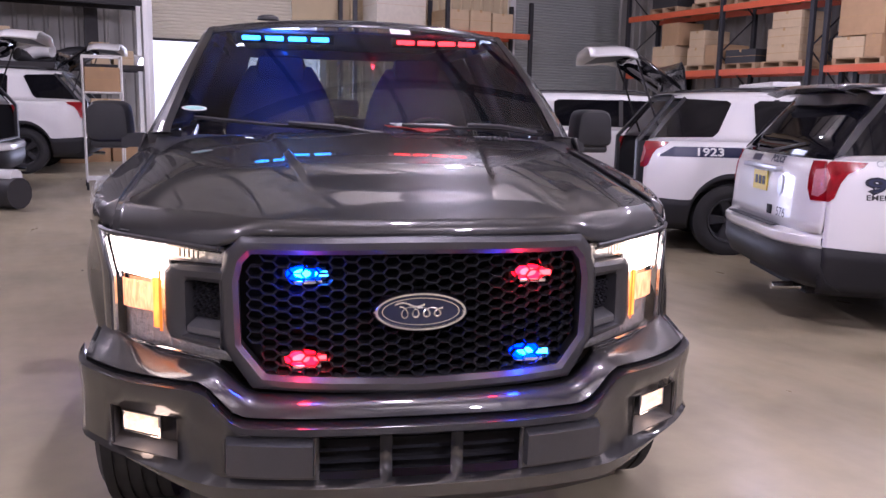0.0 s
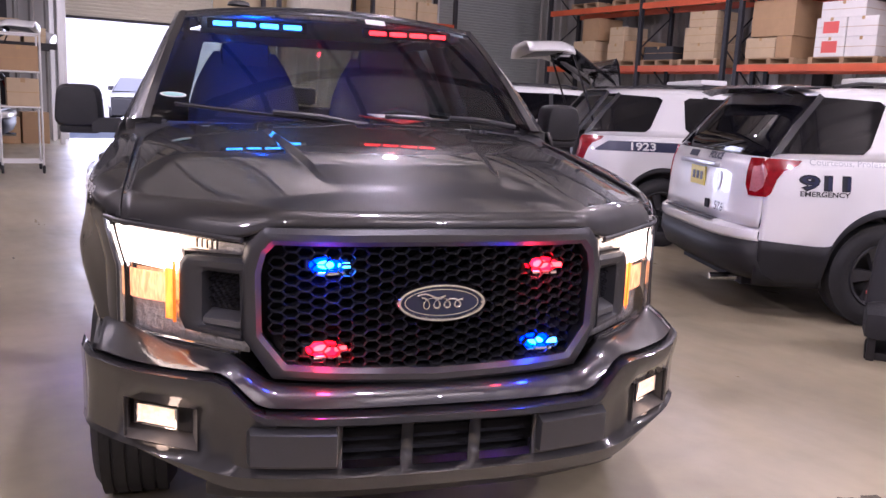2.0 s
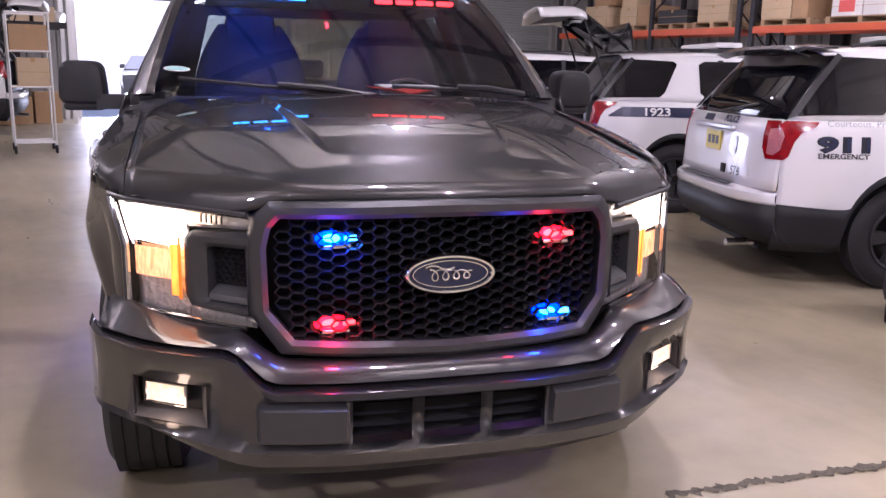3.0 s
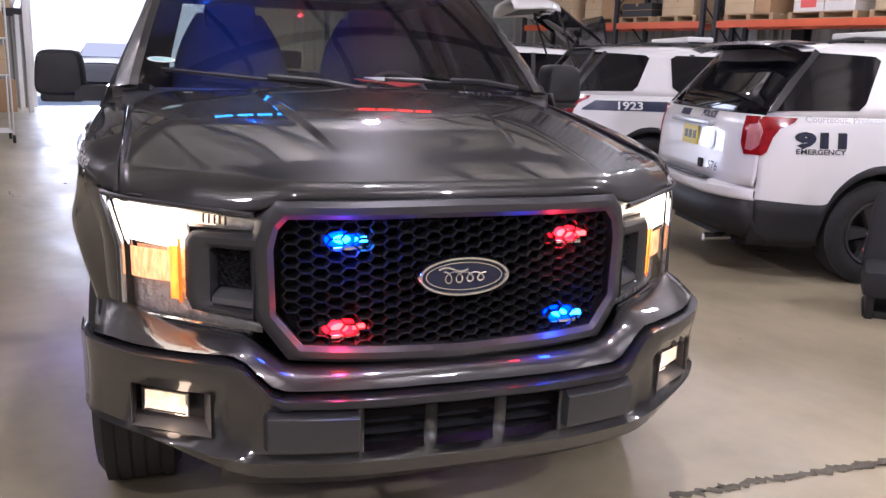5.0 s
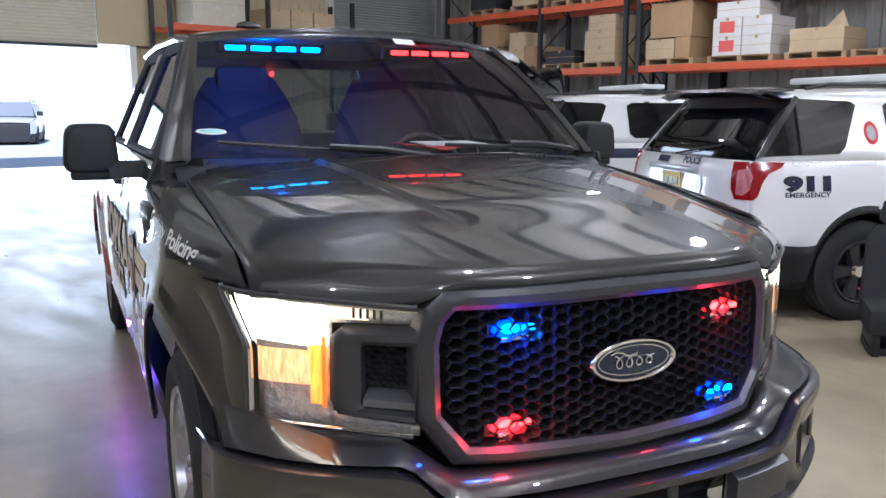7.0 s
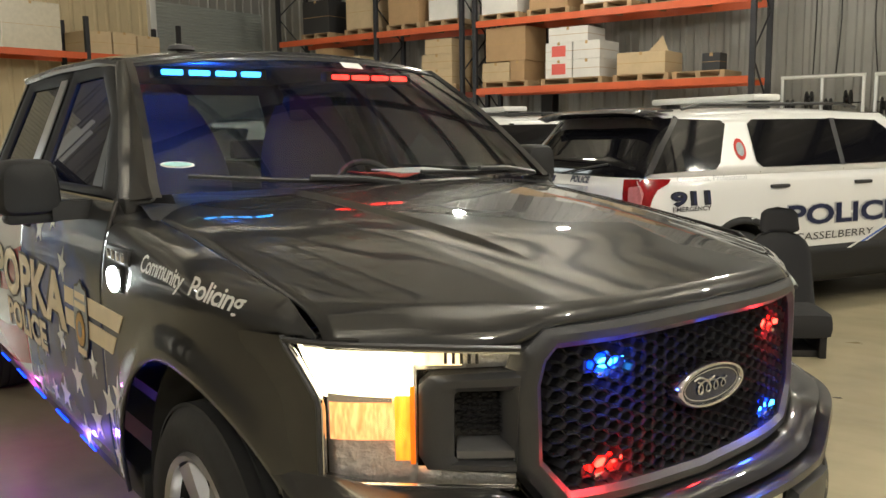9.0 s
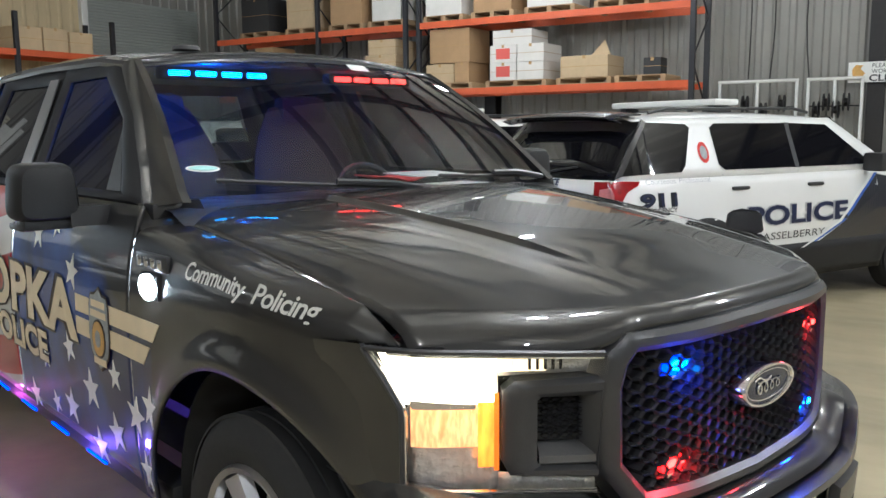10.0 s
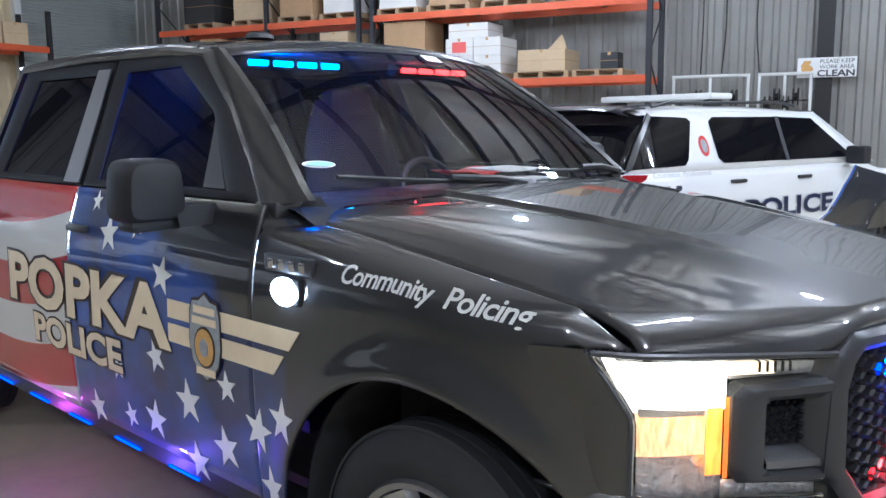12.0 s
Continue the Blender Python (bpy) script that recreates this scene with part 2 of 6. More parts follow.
def ring(outer, inner, place, depth, lip=0.0):
    """A frame between two outlines of equal count, rounded by lip."""
    n = len(outer)
    rows = []
    mid = [((o[0] * 0.7 + i[0] * 0.3), (o[1] * 0.7 + i[1] * 0.3)) for o, i in zip(outer, inner)]
    mid2 = [((o[0] * 0.3 + i[0] * 0.7), (o[1] * 0.3 + i[1] * 0.7)) for o, i in zip(outer, inner)]
    for pts, d in ((outer, depth), (outer, lip), (mid, 0.0), (mid2, 0.0), (inner, lip), (inner, depth)):
        rows.append([place(a, b, d) for a, b in pts] + [place(pts[0][0], pts[0][1], d)])
    bm = grid(rows)
    bmesh.ops.remove_doubles(bm, verts=bm.verts, dist=1e-5)
    return bm


def tube(points, radius, bm=None, sides=8):
    bm = bm or bmesh.new()
    pts = [Vector(p) for p in points]
    rings = []
    for i, p in enumerate(pts):
        d = (pts[min(i + 1, len(pts) - 1)] - pts[max(i - 1, 0)]).normalized()
        a = d.orthogonal().normalized() if i == 0 else (rings_a - d * rings_a.dot(d)).normalized()
        rings_a = a
        c = d.cross(a)
        rings.append([bm.verts.new(p + radius * (math.cos(t) * a + math.sin(t) * c)) for t in [2 * math.pi * k / sides for k in range(sides)]])
    for r0, r1 in zip(rings, rings[1:]):
        for k in range(sides):
            bm.faces.new((r0[k], r0[(k + 1) % sides], r1[(k + 1) % sides], r1[k]))
    bm.faces.new(rings[0][::-1])
    bm.faces.new(rings[-1])
    return bm


def lathe(profile, seg=48, bm=None):
    """Profile of (along x, radius), turned round the x axis."""
    bm = bm or bmesh.new()
    rows = []
    for k in range(seg + 1):
        t = 2 * math.pi * k / seg
        rows.append([(a, r * math.cos(t), r * math.sin(t)) for a, r in profile])
    grid(rows, bm)
    bmesh.ops.remove_doubles(bm, verts=bm.verts, dist=1e-6)
    return bm


def lerp_table(table, x):
    if x <= table[0][0]:
        return table[0][1]
    for (a, va), (b, vb) in zip(table, table[1:]):
        if x <= b:
            t = (x - a) / (b - a)
            return va + (vb - va) * t
    return table[-1][1]


def smooth_table(table, x):
    if x <= table[0][0]:
        return table[0][1]
    for (a, va), (b, vb) in zip(table, table[1:]):
        if x <= b:
            t = (x - a) / (b - a)
            t = t * t * (3 - 2 * t)
            return va + (vb - va) * t
    return table[-1][1]


def span(a, b, n):
    return [a + (b - a) * i / n for i in range(n + 1)]


def lettering(text, size, shear=0.0, offset=0.0, spread=1.0):
    """The built-in font as a flat mesh in x, y; returns points and faces."""
    cu = bpy.data.curves.new("letters", "FONT")
    cu.body, cu.size, cu.shear, cu.offset, cu.align_x, cu.space_character = text, size, shear, offset, "LEFT", spread
    cu.resolution_u = 3
    ob = new("letters", cu)
    bpy.context.view_layer.update()
    me = bpy.data.meshes.new_from_object(ob.evaluated_get(bpy.context.evaluated_depsgraph_get()))
    vs = [v.co.copy() for v in me.vertices]
    fs = [tuple(p.vertices) for p in me.polygons]
    bpy.data.objects.remove(ob)
    bpy.data.curves.remove(cu)
    bpy.data.meshes.remove(me)
    return vs, fs


def decal(name, text, size, place, material, parent, width=None, shear=0.0, offset=0.0, lift=0.003, label="", spread=1.0, small=False):
    """Lettering laid on a surface: place(a, b, lift) gives the spot for a metres along and b metres up."""
    vs, fs = lettering(text, size, shear, offset, spread)
    k = 1.0
    if width:
        k = width / max(v.x for v in vs)
    spots = [place(v.x * k, v.y, lift) for v in vs]
    if small:
        ob = part(name, flat_letters(spots, fs), material, parent, label, smooth=False, recalc=False)
        ob["kind"] = "stuff"
        return ob
    root = list(range(len(vs)))

    def find(a):
        while root[a] != a:
            a = root[a]
        return a

    for f in fs:
        for b in f[1:]:
            root[find(b)] = find(f[0])
    islands = {}
    for f in fs:
        islands.setdefault(find(f[0]), []).append(f)
    for faces in islands.values():
        ob = part(name, flat_letters(spots, faces), material, parent, label, smooth=False, recalc=False)
    return ob


def flat_letters(spots, faces):
    bm = bmesh.new()
    bv = {i: bm.verts.new(spots[i]) for i in sorted({i for f in faces for i in f})}
    for f in faces:
        if len(set(f)) > 2:
            bm.faces.new([bv[i] for i in f])
    return bm


def star_points(r, turn=0.0):
    return [((r if i % 2 == 0 else 0.4 * r) * math.sin(turn + math.pi * i / 5), (r if i % 2 == 0 else 0.4 * r) * math.cos(turn + math.pi * i / 5)) for i in range(10)]


def patch(points, place, lift=0.003):
    """A thin decal from an outline."""
    return prism(points, lambda a, b, d: place(a, b, lift - d), 0.002)


def slab(points, place, depth, n=20, m=4):
    """A plate that follows a curved surface: the outline is cut into upright strips along a."""
    lo_a, hi_a = min(p[0] for p in points), max(p[0] for p in points)
    cuts = sorted(set([round(p[0], 5) for p in points] + [round(v, 5) for v in span(lo_a, hi_a, n)]))
    rows = []
    for a in cuts:
        a_in = min(max(a, lo_a + 1e-4), hi_a - 1e-4)
        hits = []
        for (a0, b0), (a1, b1) in zip(points, points[1:] + points[:1]):
            if (a0 - a_in) * (a1 - a_in) <= 0 and a0 != a1:
                hits.append(b0 + (b1 - b0) * (a_in - a0) / (a1 - a0))
        b0, b1 = min(hits), max(hits)
        up = [place(a, b, 0) for b in span(b0, b1, m)]
        down = [place(a, b, depth) for b in span(b1, b0, m)]
        rows.append(up + down + up[:1])
    bm = grid(rows)
    bmesh.ops.remove_doubles(bm, verts=bm.verts, dist=1e-6)
    bmesh.ops.holes_fill(bm, edges=[e for e in bm.edges if e.is_boundary])
    return bm


def strip(points, place, lift=0.003, n=20):
    return slab(points, lambda a, b, e: place(a, b, lift - e), 0.002, n)


def lamp_mat(name, dark, bright, power, scale=(40, 40, 9)):
    """Lit lens whose ribs break the light up."""
    m = mat(name, bright, 0.2)
    nt = m.node_tree
    tc, mp, no, ra = (nt.nodes.new(k) for k in ("ShaderNodeTexCoord", "ShaderNodeMapping", "ShaderNodeTexNoise", "ShaderNodeValToRGB"))
    mp.inputs["Scale"].default_value = scale
    no.inputs["Scale"].default_value, no.inputs["Detail"].default_value = 1.0, 3
    ra.color_ramp.elements[0].position, ra.color_ramp.elements[0].color = 0.36, (*dark, 1)
    ra.color_ramp.elements[1].position, ra.color_ramp.elements[1].color = 0.64, (*bright, 1)
    nt.links.new(tc.outputs["Object"], mp.inputs[0])
    nt.links.new(mp.outputs[0], no.inputs["Vector"])
    nt.links.new(no.outputs["Fac"], ra.inputs[0])
    b = nt.nodes["Principled BSDF"]
    nt.links.new(ra.outputs[0], b.inputs["Emission Color"])
    b.inputs["Emission Strength"].default_value = power
    return m


def ellipse(ra, rb, n=36, ca=0.0, cb=0.0):
    return [(ca + ra * math.cos(2 * math.pi * i / n), cb + rb * math.sin(2 * math.pi * i / n)) for i in range(n)]

# ---- the hall ----
def corrugated(name, a0, a1, z0, z1, place, material, label, pitch=0.3, depth=0.035):
    """Ribbed sheet wall; place(a, d, z)."""
    rows = ([], [])
    n = int((a1 - a0) / pitch)
    step = (a1 - a0) / n
    for i in range(n):
        s = a0 + i * step
        for f, d in ((0.0, 0.0), (0.62, 0.0), (0.74, -depth), (0.88, -depth)):
            rows[0].append(place(s + f * step, d, z0))
            rows[1].append(place(s + f * step, d, z1))
    rows[0].append(place(a1, 0, z0))
    rows[1].append(place(a1, 0, z1))
    ob = part(name, grid(rows), material, smooth=False)
    thick(ob, 0.06, 1.0)
    ob.matrix_world = SITE
    return tagged(ob, label, "wall", kind="structure")


def structure(name, bm, material, label, category, smooth=False):
    ob = part(name, bm, material, smooth=smooth)
    ob.matrix_world = SITE
    return tagged(ob, label, category, kind="structure")


PW, QB, PL, QF, TOP = 15.3, 18.6, -12.0, -14.0, 7.2
D1L, D1R, D1TOP = 2.0, 5.95, 4.6
def floor_z(p, q):
    t, u = min(1, max(0, (q - 6) / 9)), min(1, max(0, (p - 5.5) / 3.5))
    w = min(1, max(0, (0.966 * p - 0.259 * q - 1.5) / 2.0))
    return 0.22 * t * t * (3 - 2 * t) * (1 - u * u * (3 - 2 * u)) - 0.07 * w * w * (3 - 2 * w)


structure("floor", grid([[(p, q, floor_z(p, q)) for p in span(PL, PW, 54)] for q in span(QF, QB + 0.3, 64)]), CONCRETE, "worn tan concrete floor with stains and scuffs", "floor", True)
structure("ground", boxes((-60, 80, QB + 0.3, 160, -0.25, 0.2)), ASPHALT, "sunlit pale concrete yard outside the roll-up door", "ground")
corrugated("wall_east", QF, QB, -0.1, TOP, lambda a, d, z: (PW + d, a, z), WALLMETAL, "grey ribbed sheet metal wall")
corrugated("wall_west", QF, QB, 0, TOP, lambda a, d, z: (PL - d, a, z), WALLMETAL, "grey ribbed sheet metal wall")
corrugated("wall_south", PL, PW, 0, TOP, lambda a, d, z: (a, QF - d, z), WALLMETAL, "grey ribbed sheet metal wall")
corrugated("wall_north_1", PL, D1L, 0, TOP, lambda a, d, z: (a, QB + d, z), WALLMETAL, "grey ribbed sheet metal wall")
corrugated("wall_north_2", D1R, 11.6, 0, TOP, lambda a, d, z: (a, QB + d, z), BEIGE, "tan ribbed sheet metal wall")
corrugated("wall_north_3", D1L, D1R, D1TOP, TOP, lambda a, d, z: (a, QB + d, z), WALLMETAL, "grey ribbed sheet metal wall over the door")
corrugated("wall_north_4", 11.6, PW, 4.9, TOP, lambda a, d, z: (a, QB + d, z), WALLMETAL, "grey ribbed sheet metal wall over the door")
corrugated("ceiling_sheet", QF, QB, PL, PW, lambda a, d, z: (z, a, TOP - d), CEILING, "pale insulated metal ceiling", 0.6, 0.05)


def roll_curtain(name, p0, p1, z0, z1, material, label):
    zs, rows = span(z0, z1, int((z1 - z0) / 0.075)), []
    for i, z in enumerate(zs):
        for dz, d in ((0.0, 0.0), (0.012, -0.014), (0.05, -0.018), (0.062, -0.006)):
            rows.append([(p0, QB - 0.06 + d, z + dz), (p1, QB - 0.06 + d, z + dz)])
    ob = part(name, grid(rows), material, smooth=False)
    thick(ob, 0.02, 1.0)
    ob.matrix_world = SITE
    tagged(ob, label, "door", kind="structure")
    bar = part("bottom_bar", boxes((p0, p1, QB - 0.11, QB - 0.03, z0 - 0.06, z0), bevel=0.008), STEELDARK, ob)
    return ob


roll_curtain("door_1", D1L, D1R - 0.7, 2.92, D1TOP + 0.1, ROLLLIT, "ivory slatted roll-up door, half open, its colour brightened for daylight")
roll_curtain("door_2", 11.62, PW - 0.05, 0.08, 4.9, ROLLDOOR, "grey slatted roll-up door, closed")
structure("trim", boxes((D1L - 0.16, D1L, QB - 0.14, QB + 0.1, 0, D1TOP), (D1R, D1R + 0.16, QB - 0.14, QB + 0.1, 0, D1TOP),
                        (11.42, 11.6, QB - 0.14, QB + 0.1, 0, 5.0), bevel=0.01), WHITEMETAL, "pale steel door jambs", "trim")
structure("wall_panel", boxes((D1R - 0.72, D1R + 0.6, QB - 0.22, QB - 0.15, 2.95, 6.5)), BEIGE, "tan sheet panel beside the roll-up door", "panel")

# roof frames and purlins
for q in (-10.5, -4.0, 2.5, 9.0, 15.5):
    structure("roof_beam", boxes((PL, PW, q - 0.11, q + 0.11, TOP - 0.55, TOP - 0.5), (PL, PW, q - 0.02, q + 0.02, TOP - 0.5, TOP - 0.12), (PL, PW, q - 0.11, q + 0.11, TOP - 0.12, TOP - 0.07)), STEELDARK,
              "dark steel roof beam", "beam")
for k in range(17):
    p = PL + 0.9 + k * 1.6
    structure("purlin", boxes((p - 0.04, p + 0.04, QF, QB, TOP - 0.24, TOP - 0.06)), STEELDARK, "dark steel roof purlin", "beam")
for q in (1.05, 8.9, 15.5):
    ob = structure("column", boxes((PW - 0.36, PW - 0.32, q - 0.14, q + 0.14, -0.1, TOP - 0.5), (PW - 0.32, PW - 0.10, q - 0.02, q + 0.02, -0.1, TOP - 0.5), (PW - 0.10, PW - 0.06, q - 0.14, q + 0.14, -0.1, TOP - 0.5)), STEELDARK, "dark steel wall column", "column")
ob = structure("column", boxes((0.55, 0.83, QB - 0.34, QB - 0.30, -0.1, TOP - 0.5), (0.67, 0.71, QB - 0.30, QB - 0.10, -0.1, TOP - 0.5)), STEELDARK, "dark steel wall column", "column")

for lp, lq in LAMP_SPOTS:
    hb = thing("high_bay_lamp", "lit high bay lamp hanging from the roof", "lamp", SITE @ pose(lp, lq, 5.9), "high bay lamps")
    bm = lathe([(0.62, 0.05), (0.45, 0.07), (0.40, 0.12), (0.12, 0.26), (0.0, 0.30), (0.0, 0.28), (0.12, 0.24), (0.38, 0.10)], 24)
    bmesh.ops.rotate(bm, verts=bm.verts, matrix=Matrix.Rotation(radians(-90), 3, "Y"))
    part("reflector", bm, LENS, hb, "clear prismatic shade").visible_shadow = False
    bm = bmesh.new()
    bmesh.ops.create_uvsphere(bm, u_segments=14, v_segments=8, radius=0.10)
    bmesh.ops.translate(bm, verts=bm.verts, vec=(0, 0, 0.16))
    part("bulb", bm, HIGHBAY, hb)
    part("hanger", tube([(0, 0, 0.6), (0, 0, 1.30)], 0.012), STEELDARK, hb)


# ---- pallet racking and stock ----
PALLETS = {}


def pallet(m, w=1.1, d=1.0):
    if w in PALLETS:
        return copy_thing(PALLETS[w], m)
    ob = thing("pallet", "weathered wooden pallet lying on a rack", "pallet", m, "pallets on the racks")
    for k in range(7):
        y = -d / 2 + k * (d - 0.09) / 6
        part("slat", boxes((-w / 2, w / 2, y, y + 0.09, 0.115, 0.135)), PALLETWOOD, ob, smooth=False)
    for x in (-w / 2, -0.045, w / 2 - 0.09):
        part("stringer", boxes((x, x + 0.09, -d / 2, d / 2, 0.02, 0.115)), PALLETWOOD, ob, smooth=False)
    for k in range(3):
        y = -d / 2 + k * (d - 0.09) / 2
        part("bottom_board", boxes((-w / 2, w / 2, y, y + 0.09, 0.0, 0.02)), PALLETWOOD, ob, smooth=False)
    PALLETS[w] = ob
    return ob


def carton(m, w, d, h, material, label, tape=True, mark=False):
    bm = bmesh.new()
    box(bm, -w / 2, w / 2, -d / 2, d / 2, 0, h, bevel=0.012)
    ob = part("cardboard_box", bm, material, smooth=False)
    ob.matrix_world = m
    tagged(ob, label, "box")
    if tape:
        part("tape", boxes((-0.03, 0.03, -d / 2 - 0.002, d / 2 + 0.002, h - 0.06, h + 0.002), (-w / 2 - 0.002, w / 2 + 0.002, -d / 2 - 0.0015, d / 2 + 0.0015, h * 0.5 - 0.004, h * 0.5 + 0.004)), TAPE, ob, smooth=False)
    if mark:
        part("print_mark", boxes((-0.16, 0.16, -d / 2 - 0.003, -d / 2, h * 0.2, h * 0.8)), REDPRINT, ob, smooth=False)
    return ob


def rk(q, depth, z, turn=0.0):
    return SITE @ pose(13.68 + depth, q, z, 0, 0, -90 + turn)


def rack_bay(q0, q1, levels, post0=True, post1=True, label="orange-beamed pallet rack bay with dark posts"):
    r = thing("pallet_rack", label, "pallet rack", SITE, "pallet racks along the wall")
    posts = [q for q, on in ((q0, post0), (q1, post1)) if on]
    for q in posts:
        for p in (13.70, 14.72):
            part("post", boxes((p - 0.045, p + 0.045, q - 0.05, q + 0.05, -0.08, 5.6), bevel=0.008), RACKPOST, r, smooth=False)
        for k in range(6):
            z0 = 0.3 + k * 0.85
            a, b = (13.72, 14.70) if k % 2 else (14.70, 13.72)
            part("brace", tube([(a, q, z0), (b, q, z0 + 0.8)], 0.018, sides=6), RACKPOST, r)
    for z in levels:
        for p in (13.68, 14.72):
            part("beam", boxes((p - 0.025, p + 0.025, q0 + 0.05, q1 - 0.05, z - 0.14, z), bevel=0.006), ORANGE, r, smooth=False)
        n = int((q1 - q0) / 0.9)
        for k in range(n + 1):
            q = q0 + 0.2 + (q1 - q0 - 0.4) * k / n
            part("crossbar", boxes((13.705, 14.695, q - 0.04, q + 0.04, z - 0.035, z - 0.005)), PALLETWOOD, r, smooth=False)
    return r


LOW, HIGH = 2.46, 3.90
rack_bay(4.0, 10.0, (LOW, HIGH))
rack_bay(10.35, 12.85, (LOW, HIGH))
rack_bay(12.85, 16.2, (LOW, HIGH), post0=False)


def stock(q, z, rows, w=1.1, depth=0.55, wrap=False):
    """A pallet at q on a beam; rows of (offset, width, deep, high, material, label, mark, lift)."""
    pallet(rk(q, depth, z), w)
    for off, bw, bd, bh, material, label, mark, lift in rows:
        carton(rk(q - off, depth + (bd - 1.0) * 0.5 * 0.6, z + 0.137 + lift, 0), bw, bd, bh, material, label, mark=mark)


BROWN, PALE, WHITE = "plain brown cardboard box on a pallet", "pale cardboard box on a pallet", "white carton with a red print on a pallet"
stock(7.65, LOW, [(-0.30, 0.62, 0.9, 0.36, CARDWHITE, WHITE, True, 0), (0.33, 0.60, 0.9, 0.36, CARDWHITE, WHITE, False, 0),
                  (-0.30, 0.62, 0.9, 0.36, CARDWHITE, WHITE, True, 0.362), (0.33, 0.60, 0.9, 0.36, CARDWHITE, WHITE, False, 0.362),
                  (-0.1, 0.9, 0.8, 0.3, CARDWHITE, WHITE, False, 0.724)], 1.4)
stock(9.25, LOW, [(-0.25, 0.7, 0.9, 0.40, CARDLIGHT, PALE, False, 0), (0.30, 0.35, 0.9, 0.42, CARD, BROWN, False, 0), (0.0, 1.0, 0.9, 0.72, CARD, BROWN, False, 0.422)], 1.15)
stock(6.15, LOW, [(0.0, 1.0, 0.9, 0.42, CARDLIGHT, "open pale cardboard box with a raised flap", False, 0)], 1.15)
stock(5.0, LOW, [(0.2, 0.34, 0.4, 0.32, PLASTIC, "small black box on a pallet", False, 0)], 1.0)
flap = part("box_flap", prism([(0, 0), (0.42, 0), (0.3, 0.3)], lambda a, b, d: (a, d, b), 0.008), CARDLIGHT, smooth=False)
flap.matrix_world = rk(6.1, 0.3, LOW + 0.137 + 0.42)
tagged(flap, "raised flap of an open pale cardboard box", "box flap")
stock(11.1, LOW, [(0.0, 0.85, 0.9, 0.34, CARDLIGHT, PALE, False, 0), (0.0, 0.85, 0.9, 0.34, CARDLIGHT, PALE, False, 0.342), (0.05, 0.75, 0.9, 0.34, CARDLIGHT, PALE, False, 0.684)], 1.1)
stock(12.3, LOW, [(0.0, 0.9, 0.8, 0.3, PLASTIC, "dark crate under grey sheeting on a pallet", False, 0)], 1.0)
stock(13.5, LOW, [(-0.2, 0.55, 0.9, 0.4, CARDLIGHT, PALE, False, 0), (0.36, 0.5, 0.9, 0.45, CARD, BROWN, False, 0), (-0.2, 0.5, 0.8, 0.4, CARDLIGHT, PALE, False, 0.402)], 1.1)
stock(14.75, LOW, [(-0.1, 0.8, 0.9, 0.5, CARDLIGHT, PALE, False, 0), (0.1, 0.6, 0.8, 0.55, CARD, BROWN, False, 0.502)], 1.1)
stock(9.4, HIGH, [(0, 0.9, 0.9, 0.8, CARDWHITE, "white wrapped carton on a pallet", False, 0)], 1.0)
stock(8.2, HIGH, [(0, 0.9, 0.9, 0.7, CARD, BROWN, False, 0)], 1.0)
stock(6.9, HIGH, [(0, 1.0, 0.9, 0.8, CARDWHITE, "white wrapped carton on a pallet", False, 0)], 1.1)
stock(5.4, HIGH, [(0, 1.0, 0.9, 0.6, CARD, BROWN, False, 0)], 1.1)
stock(10.9, HIGH, [(0, 0.8, 0.9, 0.9, CARDWHITE, "white wrapped carton on a pallet", False, 0)], 1.0)
stock(12.05, HIGH, [(0, 0.9, 0.9, 0.9, CARD, BROWN, False, 0)], 1.0)
stock(13.4, HIGH, [(0, 0.9, 0.9, 0.8, CARDLIGHT, PALE, False, 0)], 1.0)
stock(14.9, HIGH, [(0, 0.9, 0.9, 0.8, PLASTIC, "dark wrapped load on a pallet", False, 0)], 1.0)

# rack along the back wall, behind the pickup
rb = thing("pallet_rack", "orange-beamed pallet rack against the back wall", "pallet rack", SITE, "pallet racks along the wall")
for p in (6.4, 8.85, 11.3):
    for q in (17.2, 18.2):
        part("post", boxes((p - 0.05, p + 0.05, q - 0.045, q + 0.045, -0.08, 4.2), bevel=0.008), RACKPOST, rb, smooth=False)
for p0, p1 in ((6.45, 8.8), (8.9, 11.25)):
    for q in (17.18, 18.22):
        part("beam", boxes((p0, p1, q - 0.025, q + 0.025, 3.26, 3.40), bevel=0.006), ORANGE, rb, smooth=False)
    for k in range(4):
        part("crossbar", boxes((p0 + 0.1 + k * 0.72, p0 + 0.2 + k * 0.72, 17.21, 18.19, 3.365, 3.395)), PALLETWOOD, rb, smooth=False)
for p, w, h, material, label in ((7.6, 1.3, 1.0, WRAP, "tan stretch-wrapped load of boxes"), (9.15, 0.62, 0.5, CARDLIGHT, PALE), (9.8, 0.6, 0.52, CARDLIGHT, PALE), (10.45, 0.6, 0.48, CARDLIGHT, PALE)):
    carton(SITE @ pose(p, 17.65, 3.40), w, 0.9, h, material, label)

